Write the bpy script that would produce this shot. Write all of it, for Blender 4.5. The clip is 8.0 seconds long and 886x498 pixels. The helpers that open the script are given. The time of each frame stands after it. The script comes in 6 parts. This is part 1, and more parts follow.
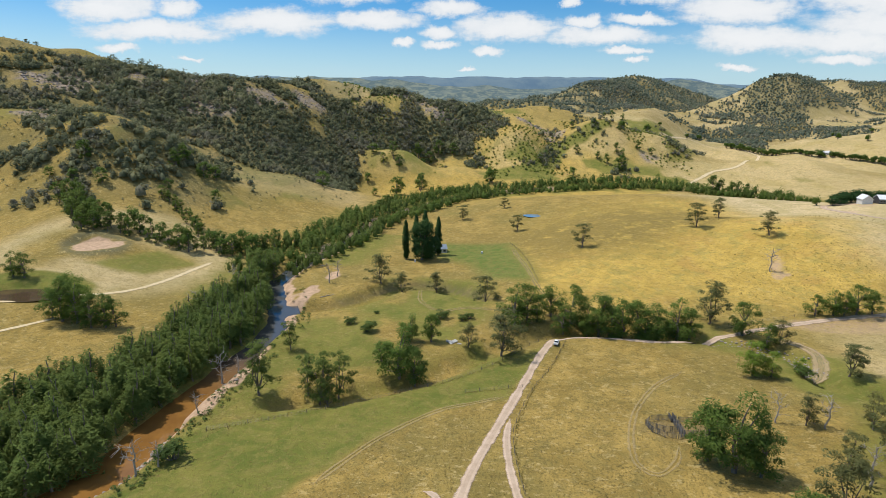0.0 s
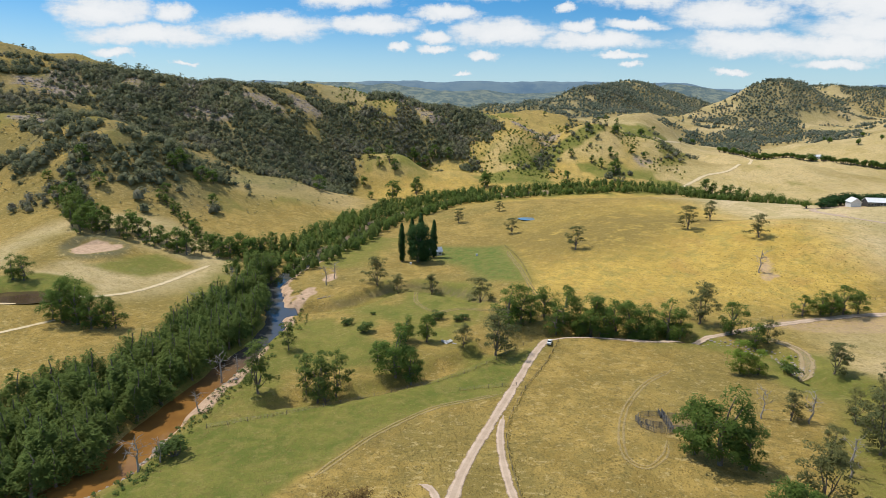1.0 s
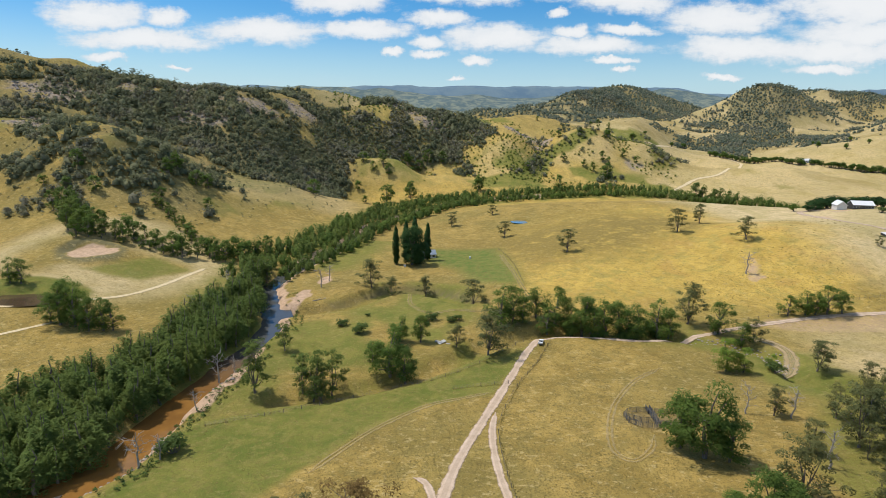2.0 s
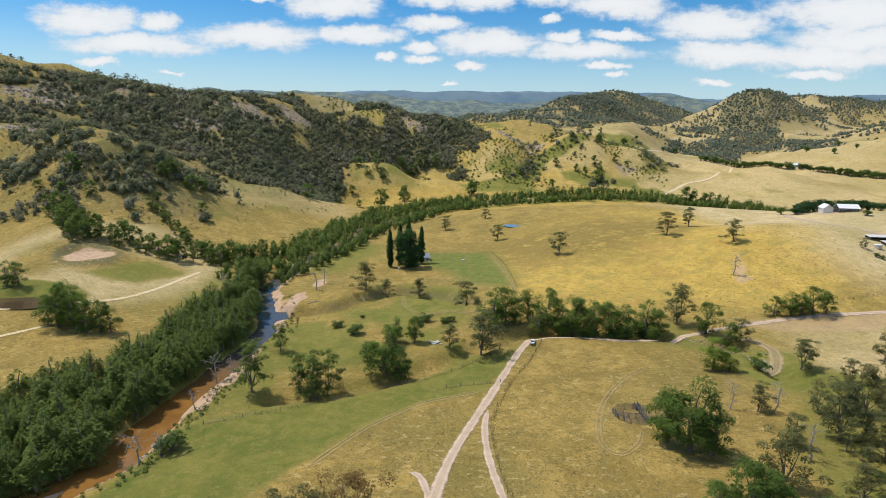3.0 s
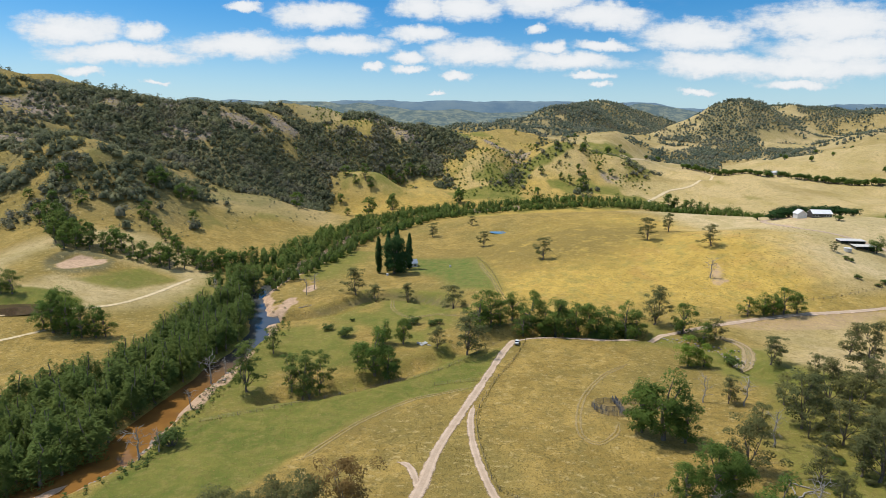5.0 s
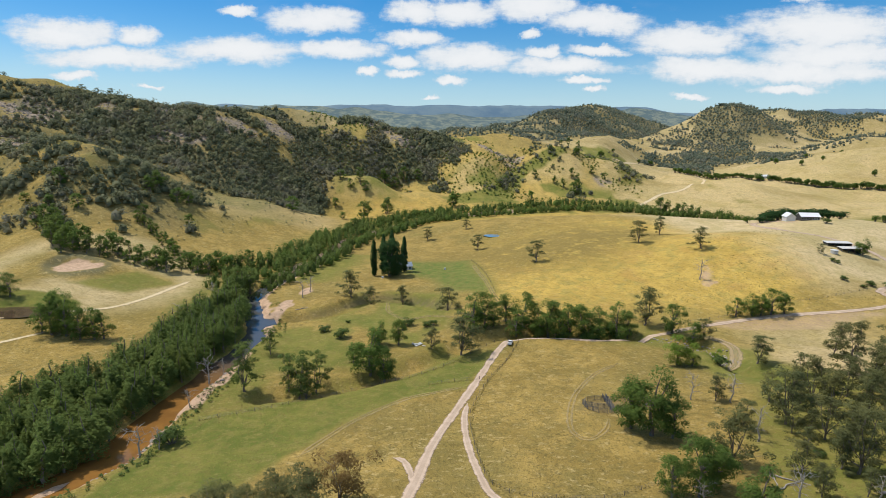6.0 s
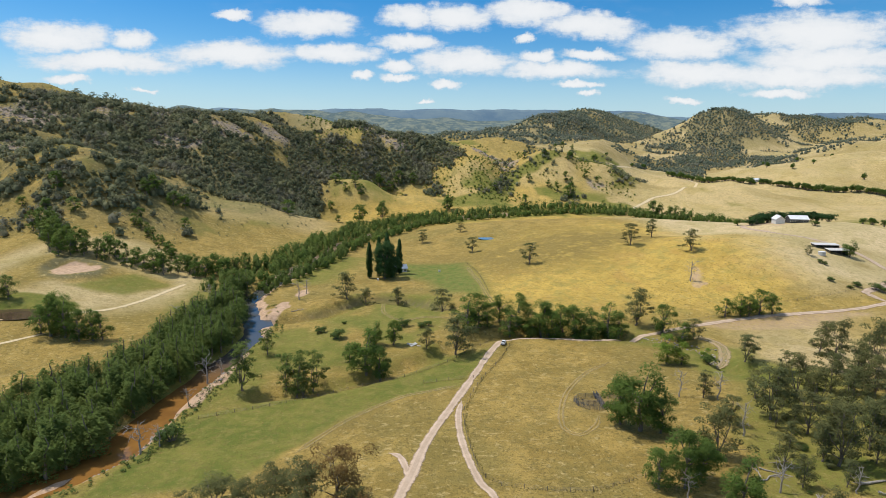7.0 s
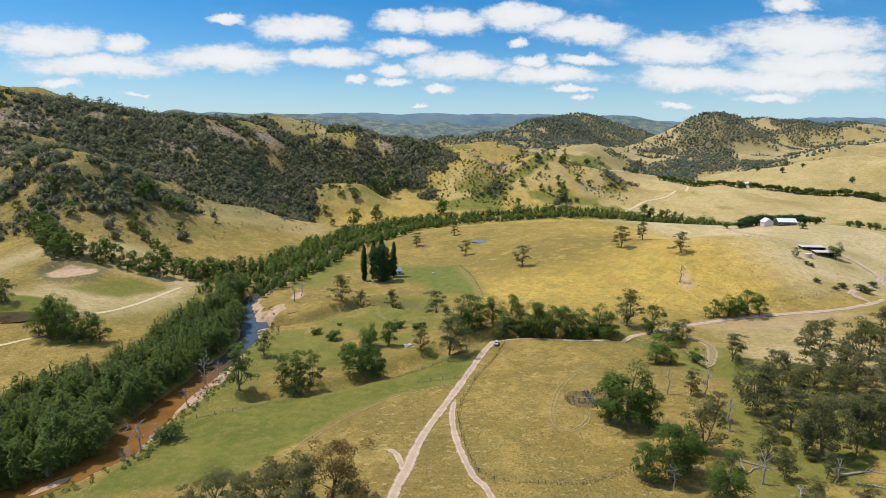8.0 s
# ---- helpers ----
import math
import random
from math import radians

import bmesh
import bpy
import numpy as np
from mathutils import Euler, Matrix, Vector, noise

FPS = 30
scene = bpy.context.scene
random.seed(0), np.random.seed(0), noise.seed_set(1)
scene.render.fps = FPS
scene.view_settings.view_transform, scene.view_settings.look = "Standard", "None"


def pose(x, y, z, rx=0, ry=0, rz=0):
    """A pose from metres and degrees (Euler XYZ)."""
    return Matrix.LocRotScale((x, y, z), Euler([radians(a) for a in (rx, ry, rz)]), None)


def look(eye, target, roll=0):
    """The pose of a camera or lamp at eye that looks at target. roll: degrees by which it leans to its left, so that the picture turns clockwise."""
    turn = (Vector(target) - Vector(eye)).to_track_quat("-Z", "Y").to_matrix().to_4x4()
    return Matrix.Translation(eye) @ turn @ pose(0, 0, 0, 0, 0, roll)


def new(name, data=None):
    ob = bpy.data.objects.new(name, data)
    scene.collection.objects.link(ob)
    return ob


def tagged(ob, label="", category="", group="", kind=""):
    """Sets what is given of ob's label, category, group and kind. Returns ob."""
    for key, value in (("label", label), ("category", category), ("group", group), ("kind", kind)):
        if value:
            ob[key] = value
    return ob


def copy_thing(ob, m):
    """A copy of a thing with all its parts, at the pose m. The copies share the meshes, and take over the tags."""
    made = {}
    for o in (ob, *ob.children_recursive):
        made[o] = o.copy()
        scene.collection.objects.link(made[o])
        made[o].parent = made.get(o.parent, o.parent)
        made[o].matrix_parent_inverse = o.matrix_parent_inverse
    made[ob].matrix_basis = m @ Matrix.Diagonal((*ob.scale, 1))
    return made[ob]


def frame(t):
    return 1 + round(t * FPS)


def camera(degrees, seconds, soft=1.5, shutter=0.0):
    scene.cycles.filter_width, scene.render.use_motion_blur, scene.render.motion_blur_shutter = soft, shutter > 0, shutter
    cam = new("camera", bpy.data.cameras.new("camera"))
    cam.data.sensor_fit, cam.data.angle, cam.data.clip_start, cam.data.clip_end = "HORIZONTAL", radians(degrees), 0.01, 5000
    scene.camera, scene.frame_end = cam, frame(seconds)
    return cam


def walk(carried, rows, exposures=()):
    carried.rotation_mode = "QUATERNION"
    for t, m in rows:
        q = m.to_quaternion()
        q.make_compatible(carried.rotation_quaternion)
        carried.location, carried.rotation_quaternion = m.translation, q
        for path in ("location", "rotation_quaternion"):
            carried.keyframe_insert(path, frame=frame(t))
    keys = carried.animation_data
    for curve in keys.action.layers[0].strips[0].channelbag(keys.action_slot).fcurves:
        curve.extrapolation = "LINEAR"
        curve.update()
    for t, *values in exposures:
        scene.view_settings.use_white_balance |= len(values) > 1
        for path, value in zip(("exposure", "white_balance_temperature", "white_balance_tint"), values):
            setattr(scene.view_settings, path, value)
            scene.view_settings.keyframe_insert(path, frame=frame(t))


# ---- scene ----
cam = camera(75.3, 8.0, soft=0.8)
PATH = [
    (0, (-0.801, 2.044, 79.53), (-0.856, 3.986, 79.055), 0.5),
    (0.5, (-0.623, -0.037, 79.602), (-0.671, 1.907, 79.134), 0.5),
    (1, (-0.42, -2.136, 79.678), (-0.461, -0.191, 79.217), 0.5),
    (1.5, (-0.246, -4.266, 79.727), (-0.277, -2.319, 79.273), 0.5),
    (3, (0.083, -10.692, 79.758), (0.084, -8.739, 79.328), 0.5),
    (3.5, (0.219, -12.894, 79.742), (0.23, -10.939, 79.319), 0.5),
    (4, (0.341, -15.045, 79.737), (0.362, -13.089, 79.322), 0.4),
    (4.5, (0.404, -17.121, 79.734), (0.436, -15.164, 79.327), 0.4),
    (6, (0.507, -23.465, 79.866), (0.568, -21.503, 79.481), 0.4),
    (6.5, (0.584, -25.598, 79.878), (0.653, -23.635, 79.499), 0.4),
    (7, (0.633, -27.738, 79.877), (0.711, -25.775, 79.505), 0.4),
    (7.5, (0.598, -29.871, 79.882), (0.687, -27.907, 79.516), 0.4),
    (8, (0.502, -32.015, 79.887), (0.601, -30.05, 79.529), 0.4),
]
walk(cam, [(t, look(e, g, r)) for t, e, g, r in PATH])

# ---------------------------------------------------------------- light
SUN_AZ, SUN_EL = -72.0, 63.0          # degrees from +y (clockwise), above the horizon
scene.view_settings.exposure = 0.0
world = bpy.data.worlds.new("sky")
scene.world = world
world.use_nodes = True


def sun_lamp():
    lamp = bpy.data.lights.new("sun", "SUN")
    lamp.energy, lamp.angle, lamp.color = 3.5, radians(0.6), (1.0, 0.95, 0.86)
    a, e = radians(SUN_AZ), radians(SUN_EL)
    way = Vector((math.sin(a) * math.cos(e), math.cos(a) * math.cos(e), math.sin(e)))
    ob = new("sun", lamp)
    ob.matrix_world = look(way * 300, (0, 0, 0))
    return ob


sun_lamp()


class Nodes:
    """Short hand for building a node tree."""

    def __init__(self, tree):
        self.tree = tree
        tree.nodes.clear()

    def add(self, kind, **inputs):
        node = self.tree.nodes.new(kind)
        for key, value in inputs.items():
            self.plug(node, key.replace("_", " "), value)
        return node

    def plug(self, node, key, value):
        slot = node.inputs[int(key[1:])] if key[0] == "i" and key[1:].isdigit() else node.inputs[key]
        if isinstance(value, bpy.types.NodeSocket):
            self.tree.links.new(value, slot)
        elif isinstance(value, bpy.types.Node):
            self.tree.links.new(value.outputs[0], slot)
        else:
            slot.default_value = value

    def vmath(self, op, a, b):
        n = self.tree.nodes.new("ShaderNodeVectorMath")
        n.operation = op
        self.plug(n, "i0", a)
        self.plug(n, "i1", b)
        return n.outputs[0]

    def math(self, op, a, b=0.0, c=0.0):
        n = self.tree.nodes.new("ShaderNodeMath")
        n.operation = op
        for i, v in enumerate((a, b, c)):
            self.plug(n, "i%d" % i, v)
        return n.outputs[0]

    def noise(self, scale, detail=3.0, rough=0.55, vector=None, distortion=0.0):
        n = self.add("ShaderNodeTexNoise", Scale=scale, Detail=detail, Roughness=rough, Distortion=distortion)
        if vector is not None:
            self.plug(n, "Vector", vector)
        return n.outputs["Fac"]

    def ramp(self, fac, lo, hi):
        n = self.add("ShaderNodeMapRange", Value=fac)
        n.interpolation_type = "SMOOTHSTEP"
        n.inputs["From Min"].default_value, n.inputs["From Max"].default_value = lo, hi
        return n.outputs["Result"]

    def mix(self, fac, a, b, kind="MIX"):
        n = self.tree.nodes.new("ShaderNodeMix")
        n.data_type, n.blend_type = "RGBA", kind
        for slot, v in ((n.inputs[0], fac), (n.inputs[6], a), (n.inputs[7], b)):
            if isinstance(v, bpy.types.NodeSocket):
                self.tree.links.new(v, slot)
            else:
                slot.default_value = v if isinstance(v, (int, float)) else (*v, 1.0)[:4]
        return n.outputs[2]


def sky_world():
    nt = Nodes(world.node_tree)
    sky = nt.add("ShaderNodeTexSky")
    sky.sky_type, sky.sun_disc = "NISHITA", False
    sky.sun_elevation, sky.sun_rotation = radians(SUN_EL), radians(SUN_AZ)
    sky.air_density, sky.dust_density, sky.ozone_density, sky.altitude = 1.0, 0.5, 3.0, 500
    geo = nt.add("ShaderNodeTexCoord").outputs["Generated"]
    sep = nt.add("ShaderNodeSeparateXYZ", Vector=geo)
    depth = nt.math("MAXIMUM", nt.math("ABSOLUTE", sep.outputs["Y"]), 0.08)
    u = nt.math("DIVIDE", sep.outputs["X"], depth)
    v = nt.math("DIVIDE", sep.outputs["Z"], depth)
    flat = nt.add("ShaderNodeCombineXYZ", X=u, Y=v).outputs[0]
    # uneven outlines
    wob = nt.add("ShaderNodeTexNoise", Vector=flat, Scale=13.0, Detail=5.0, Roughness=0.6)
    off = nt.vmath("SUBTRACT", wob.outputs["Color"], (0.5, 0.5, 0.5))
    off = nt.vmath("MULTIPLY", off, (0.07, 0.026, 0.0))
    small = nt.add("ShaderNodeTexNoise", Vector=flat, Scale=45.0, Detail=5.0, Roughness=0.65)
    ragged = nt.vmath("MULTIPLY", nt.vmath("SUBTRACT", small.outputs["Color"], (0.5, 0.5, 0.5)), (0.03, 0.018, 0.0))
    here = nt.vmath("ADD", nt.vmath("ADD", flat, off), ragged)
    field = None
    for cu, cv, ru, rv in CLOUDS:
        m = nt.add("ShaderNodeMapping", Vector=here)
        m.inputs["Scale"].default_value = (1 / ru, 1 / rv, 1)
        m.inputs["Location"].default_value = (-cu / ru, -cv / rv, 0)
        ball = nt.add("ShaderNodeTexGradient", Vector=m.outputs[0])
        ball.gradient_type = "SPHERICAL"
        g = ball.outputs["Fac"]
        field = g if field is None else nt.math("MAXIMUM", field, g)
    stretch = nt.add("ShaderNodeMapping", Vector=flat)
    stretch.inputs["Scale"].default_value = (1.0, 2.6, 1.0)
    wisp = nt.noise(22.0, 6.0, 0.62, stretch.outputs[0])
    body = nt.math("ADD", field, nt.math("MULTIPLY", nt.math("SUBTRACT", wisp, 0.5), 0.75))
    cover = nt.ramp(body, 0.2, 0.62)
    veil = nt.math("MULTIPLY", nt.ramp(nt.noise(5.0, 5.0, 0.6, stretch.outputs[0]), 0.5, 0.85), 0.14)
    cover = nt.math("MAXIMUM", nt.math("MULTIPLY", cover, 0.96), veil)
    # the same broken cumulus overhead
    up = nt.math("MAXIMUM", sep.outputs["Z"], 0.05)
    over = nt.add("ShaderNodeCombineXYZ", X=nt.math("DIVIDE", sep.outputs["X"], up), Y=nt.math("DIVIDE", sep.outputs["Y"], up)).outputs[0]
    puffs = nt.ramp(nt.noise(2.2, 6.0, 0.6, over), 0.46, 0.56)
    cover = nt.math("MAXIMUM", cover, nt.math("MULTIPLY", puffs, nt.ramp(sep.outputs["Z"], 0.34, 0.46)))
    lit = nt.mix(nt.ramp(body, 0.3, 0.9), CLOUD_GREY, CLOUD_WHITE)
    blue = nt.add("ShaderNodeHueSaturation", Saturation=1.5, Value=0.98, Color=sky.outputs[0]).outputs[0]
    # pale air low down
    blue = nt.mix(nt.math("MULTIPLY", nt.ramp(sep.outputs["Z"], 0.16, 0.01), 0.7), blue, (3.6, 5.3, 6.5))
    colour = nt.mix(cover, blue, lit)
    back = nt.add("ShaderNodeBackground", Color=colour, Strength=SKY_STRENGTH)
    nt.add("ShaderNodeOutputWorld", Surface=back.outputs[0])


SKY_STRENGTH = 0.125
CLOUD_WHITE, CLOUD_GREY = (7.1, 7.2, 7.3), (5.9, 6.3, 6.7)
# cumulus in view: across, up (as slopes from the eye towards +y), half width, half height
CLOUDS_WEST = [
    (-0.587, 0.159, 0.132, 0.041),
    (-0.511, 0.121, 0.190, 0.029),
    (-0.306, 0.138, 0.171, 0.033),
    (-0.136, 0.140, 0.114, 0.026),
    (-0.473, 0.156, 0.055, 0.028),
    (-0.305, 0.199, 0.050, 0.013),
    (-0.180, 0.187, 0.131, 0.033),
    (-0.017, 0.199, 0.073, 0.034),
    (0.058, 0.201, 0.103, 0.034),
    (0.180, 0.210, 0.121, 0.035),
    (0.281, 0.190, 0.139, 0.033),
    (-0.021, 0.157, 0.087, 0.021),
    (0.075, 0.130, 0.142, 0.035),
    (-0.043, 0.121, 0.052, 0.018),
    (-0.103, 0.103, 0.026, 0.011),
    (-0.036, 0.102, 0.056, 0.011),
    (0.041, 0.092, 0.042, 0.013),
]
CLOUDS_EAST = [
    (0.172, 0.169, 0.028, 0.011),
    (0.230, 0.117, 0.146, 0.023),
    (0.197, 0.139, 0.040, 0.017),
    (0.288, 0.142, 0.083, 0.014),
    (0.441, 0.162, 0.168, 0.041),
    (0.673, 0.183, 0.223, 0.057),
    (0.467, 0.116, 0.166, 0.035),
    (0.641, 0.112, 0.290, 0.034),
    (0.632, 0.238, 0.084, 0.020),
    (0.699, 0.140, 0.243, 0.040),
    (0.269, 0.094, 0.062, 0.008),
    (0.009, 0.064, 0.028, 0.005),
    (0.615, 0.084, 0.103, 0.012),
    (-0.579, 0.092, 0.068, 0.012),
    (-0.457, 0.078, 0.032, 0.006),
    (0.287, 0.080, 0.025, 0.009),
    (0.455, 0.072, 0.051, 0.008),
]
CLOUDS = CLOUDS_WEST + CLOUDS_EAST
sky_world()

# ---------------------------------------------------------------- materials
def material(name):
    mat = bpy.data.materials.new(name)
    mat.use_nodes = True
    nt = Nodes(mat.node_tree)
    out = nt.add("ShaderNodeOutputMaterial")
    bsdf = nt.add("ShaderNodeBsdfPrincipled")
    nt.tree.links.new(bsdf.outputs[0], out.inputs[0])
    return mat, nt, bsdf, out


def bump(nt, bsdf, height, strength, distance):
    b = nt.add("ShaderNodeBump", Height=height, Strength=strength, Distance=distance)
    nt.plug(bsdf, "Normal", b.outputs[0])


def place_coord(nt):
    return nt.add("ShaderNodeNewGeometry").outputs["Position"]


def attr(nt, name):
    n = nt.add("ShaderNodeAttribute")
    n.attribute_name = name
    return n.outputs["Fac"]


def mat_ground():
    mat, nt, bsdf, _ = material("pasture")
    p = place_coord(nt)
    big, mid = nt.noise(0.014, 4, 0.6, p), nt.noise(0.075, 6, 0.7, p, 0.6)
    fine, tuft = nt.noise(0.5, 6, 0.75, p), nt.noise(2.1, 4, 0.75, p)
    streak = nt.add("ShaderNodeMapping", Vector=p)
    streak.inputs["Rotation"].default_value = (0, 0, 0.5)
    streak.inputs["Scale"].default_value = (0.75, 1.0, 1.0)
    line = nt.noise(0.55, 6, 0.8, streak.outputs[0], 0.15)
    straw = nt.mix(nt.ramp(mid, 0.36, 0.62), (0.47, 0.322, 0.092), (0.31, 0.216, 0.058))
    straw = nt.mix(nt.math("MULTIPLY", nt.ramp(big, 0.45, 0.6), 0.5), straw, (0.24, 0.198, 0.06))
    patch = nt.noise(0.22, 5, 0.7, p, 0.5)
    straw = nt.mix(nt.math("MULTIPLY", nt.ramp(patch, 0.47, 0.62), 0.5), straw, (0.25, 0.2, 0.064))
    gold = nt.mix(nt.ramp(mid, 0.34, 0.66), (0.67, 0.452, 0.106), (0.52, 0.352, 0.08))
    gold = nt.mix(nt.math("MULTIPLY", nt.ramp(patch, 0.47, 0.62), 0.4), gold, (0.5, 0.33, 0.08))
    gold = nt.mix(nt.math("MULTIPLY", nt.ramp(nt.noise(0.11, 6, 0.72, p, 0.4), 0.5, 0.6), 0.55), gold, (0.36, 0.31, 0.085))
    gold = nt.mix(nt.math("MULTIPLY", nt.ramp(nt.noise(0.035, 5, 0.65, p, 0.8), 0.52, 0.64), 0.5), gold, (0.52, 0.31, 0.085))
    lush = nt.mix(nt.ramp(mid, 0.36, 0.64), (0.145, 0.17, 0.033), (0.245, 0.228, 0.052))
    lush = nt.mix(nt.math("MULTIPLY", nt.ramp(patch, 0.48, 0.62), 0.5), lush, (0.29, 0.24, 0.07))
    pale = nt.mix(nt.ramp(line, 0.36, 0.66), (0.76, 0.6, 0.35), (0.6, 0.465, 0.255))
    pale = nt.mix(nt.math("MULTIPLY", nt.ramp(big, 0.42, 0.62), 0.6), pale, (0.47, 0.385, 0.18))
    pale = nt.mix(nt.math("MULTIPLY", nt.ramp(nt.noise(0.03, 6, 0.7, p, 0.5), 0.48, 0.62), 0.6), pale, (0.44, 0.36, 0.15))
    pale = nt.mix(nt.math("MULTIPLY", nt.ramp(patch, 0.5, 0.62), 0.45), pale, (0.4, 0.31, 0.135))
    bare = nt.mix(nt.ramp(fine, 0.35, 0.65), (0.64, 0.445, 0.30), (0.47, 0.32, 0.205))
    c = nt.mix(attr(nt, "gold"), straw, gold)
    c = nt.mix(attr(nt, "pale"), c, pale)
    c = nt.mix(nt.ramp(nt.math("ADD", attr(nt, "lush"), nt.math("MULTIPLY", nt.math("SUBTRACT", mid, 0.5), 0.9)), 0.2, 0.8), c, lush)
    # ground under scrub, and cloud shade painted over the west slopes
    c = nt.mix(nt.math("MULTIPLY", attr(nt, "scrub_and_shade"), nt.ramp(mid, 0.2, 0.5)), c, nt.mix(fine, (0.13, 0.125, 0.062), (0.25, 0.22, 0.12)))
    # darker grass tones; on the west knoll a cloud's shade in the colour
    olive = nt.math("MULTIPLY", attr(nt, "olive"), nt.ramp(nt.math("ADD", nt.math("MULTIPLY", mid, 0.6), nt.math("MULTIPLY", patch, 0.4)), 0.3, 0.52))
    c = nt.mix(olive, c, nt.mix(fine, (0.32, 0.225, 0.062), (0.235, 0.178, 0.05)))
    stone = nt.mix(nt.ramp(fine, 0.4, 0.6), (0.42, 0.335, 0.27), (0.22, 0.18, 0.14))
    c = nt.mix(nt.math("MULTIPLY", attr(nt, "stony"), nt.ramp(nt.math("ADD", mid, nt.math("MULTIPLY", tuft, 0.5)), 0.6, 0.78)), c, stone)
    lawn = nt.mix(nt.ramp(patch, 0.4, 0.62), nt.mix(nt.ramp(fine, 0.3, 0.7), (0.115, 0.172, 0.034), (0.17, 0.215, 0.05)), (0.225, 0.228, 0.06))
    c = nt.mix(attr(nt, "lawn"), c, lawn)
    # tussocks, cropped patches and dead stalks
    long_grass = nt.math("SUBTRACT", 1.0, nt.math("MULTIPLY", nt.math("MAXIMUM", nt.math("MAXIMUM", nt.math("MULTIPLY", attr(nt, "pale"), 0.7), nt.math("MULTIPLY", attr(nt, "lush"), 0.6)), nt.math("MULTIPLY", attr(nt, "gold"), 0.45)), 0.75))
    c = nt.mix(nt.math("MULTIPLY", nt.ramp(fine, 0.52, 0.62), nt.math("MULTIPLY", long_grass, 0.55)), c, (0.19, 0.142, 0.046))
    c = nt.mix(nt.math("MULTIPLY", nt.ramp(tuft, 0.53, 0.61), nt.math("MULTIPLY", long_grass, 0.6)), c, (0.155, 0.12, 0.038))
    cell = nt.add("ShaderNodeTexVoronoi", Vector=p, Scale=0.75)
    dot = nt.math("MULTIPLY", nt.ramp(cell.outputs["Distance"], 0.42, 0.2), nt.ramp(nt.noise(0.16, 4, 0.7, p), 0.44, 0.6))
    c = nt.mix(nt.math("MULTIPLY", nt.math("MULTIPLY", dot, long_grass), 0.6), c, (0.16, 0.13, 0.044))
    dry = nt.math("SUBTRACT", nt.math("SUBTRACT", 0.6, nt.math("MULTIPLY", attr(nt, "lawn"), 0.55)), nt.math("MULTIPLY", attr(nt, "lush"), 0.42))
    c = nt.mix(nt.math("MULTIPLY", nt.math("MULTIPLY", nt.ramp(line, 0.54, 0.64), dry), long_grass), c, (0.60, 0.455, 0.20))
    c = nt.mix(nt.ramp(nt.math("ADD", attr(nt, "bare"), nt.math("MULTIPLY", nt.math("SUBTRACT", fine, 0.5), 0.7)), 0.3, 0.75), c, bare)
    c = nt.mix(attr(nt, "mud"), c, nt.mix(fine, (0.15, 0.115, 0.07), (0.25, 0.195, 0.12)))
    nt.plug(bsdf, "Base Color", c)
    nt.plug(bsdf, "Roughness", 0.95)
    nt.plug(bsdf, "Specular IOR Level", 0.1)
    bump(nt, bsdf, nt.math("ADD", fine, nt.math("MULTIPLY", tuft, 0.6)), 0.8, 0.7)
    return mat


def mat_track(name, a, b, grass, strength=1.0):
    """Wheel ruts of bare earth that thin out into the grass between and beside them."""
    mat, nt, bsdf, _ = material(name)
    p = place_coord(nt)
    off = nt.math("ABSOLUTE", attr(nt, "across"))
    n, fine = nt.noise(0.35, 5, 0.65, p), nt.noise(2.2, 4, 0.7, p)
    earth = nt.mix(nt.ramp(n, 0.3, 0.7), a, b)
    earth = nt.mix(nt.math("MULTIPLY", nt.ramp(fine, 0.5, 0.75), 0.4), earth, (b[0] * 0.62, b[1] * 0.62, b[2] * 0.6))
    wear = nt.math("MULTIPLY", nt.math("SUBTRACT", nt.math("ADD", n, nt.math("MULTIPLY", fine, 0.5)), 0.75), 0.6)
    edge = nt.ramp(nt.math("ADD", off, nt.math("MULTIPLY", wear, 1.5)), 0.95, 0.58)
    middle = nt.ramp(nt.math("ADD", off, nt.math("MULTIPLY", wear, 0.8)), 0.12, 0.36)
    keep = nt.math("MULTIPLY", edge, nt.math("MAXIMUM", middle, 1.0 - grass))
    nt.plug(bsdf, "Base Color", earth)
    nt.plug(bsdf, "Alpha", nt.math("MULTIPLY", keep, strength))
    nt.plug(bsdf, "Roughness", 0.95)
    nt.plug(bsdf, "Specular IOR Level", 0.1)
    bump(nt, bsdf, nt.math("ADD", n, fine), 0.5, 0.12)
    return mat


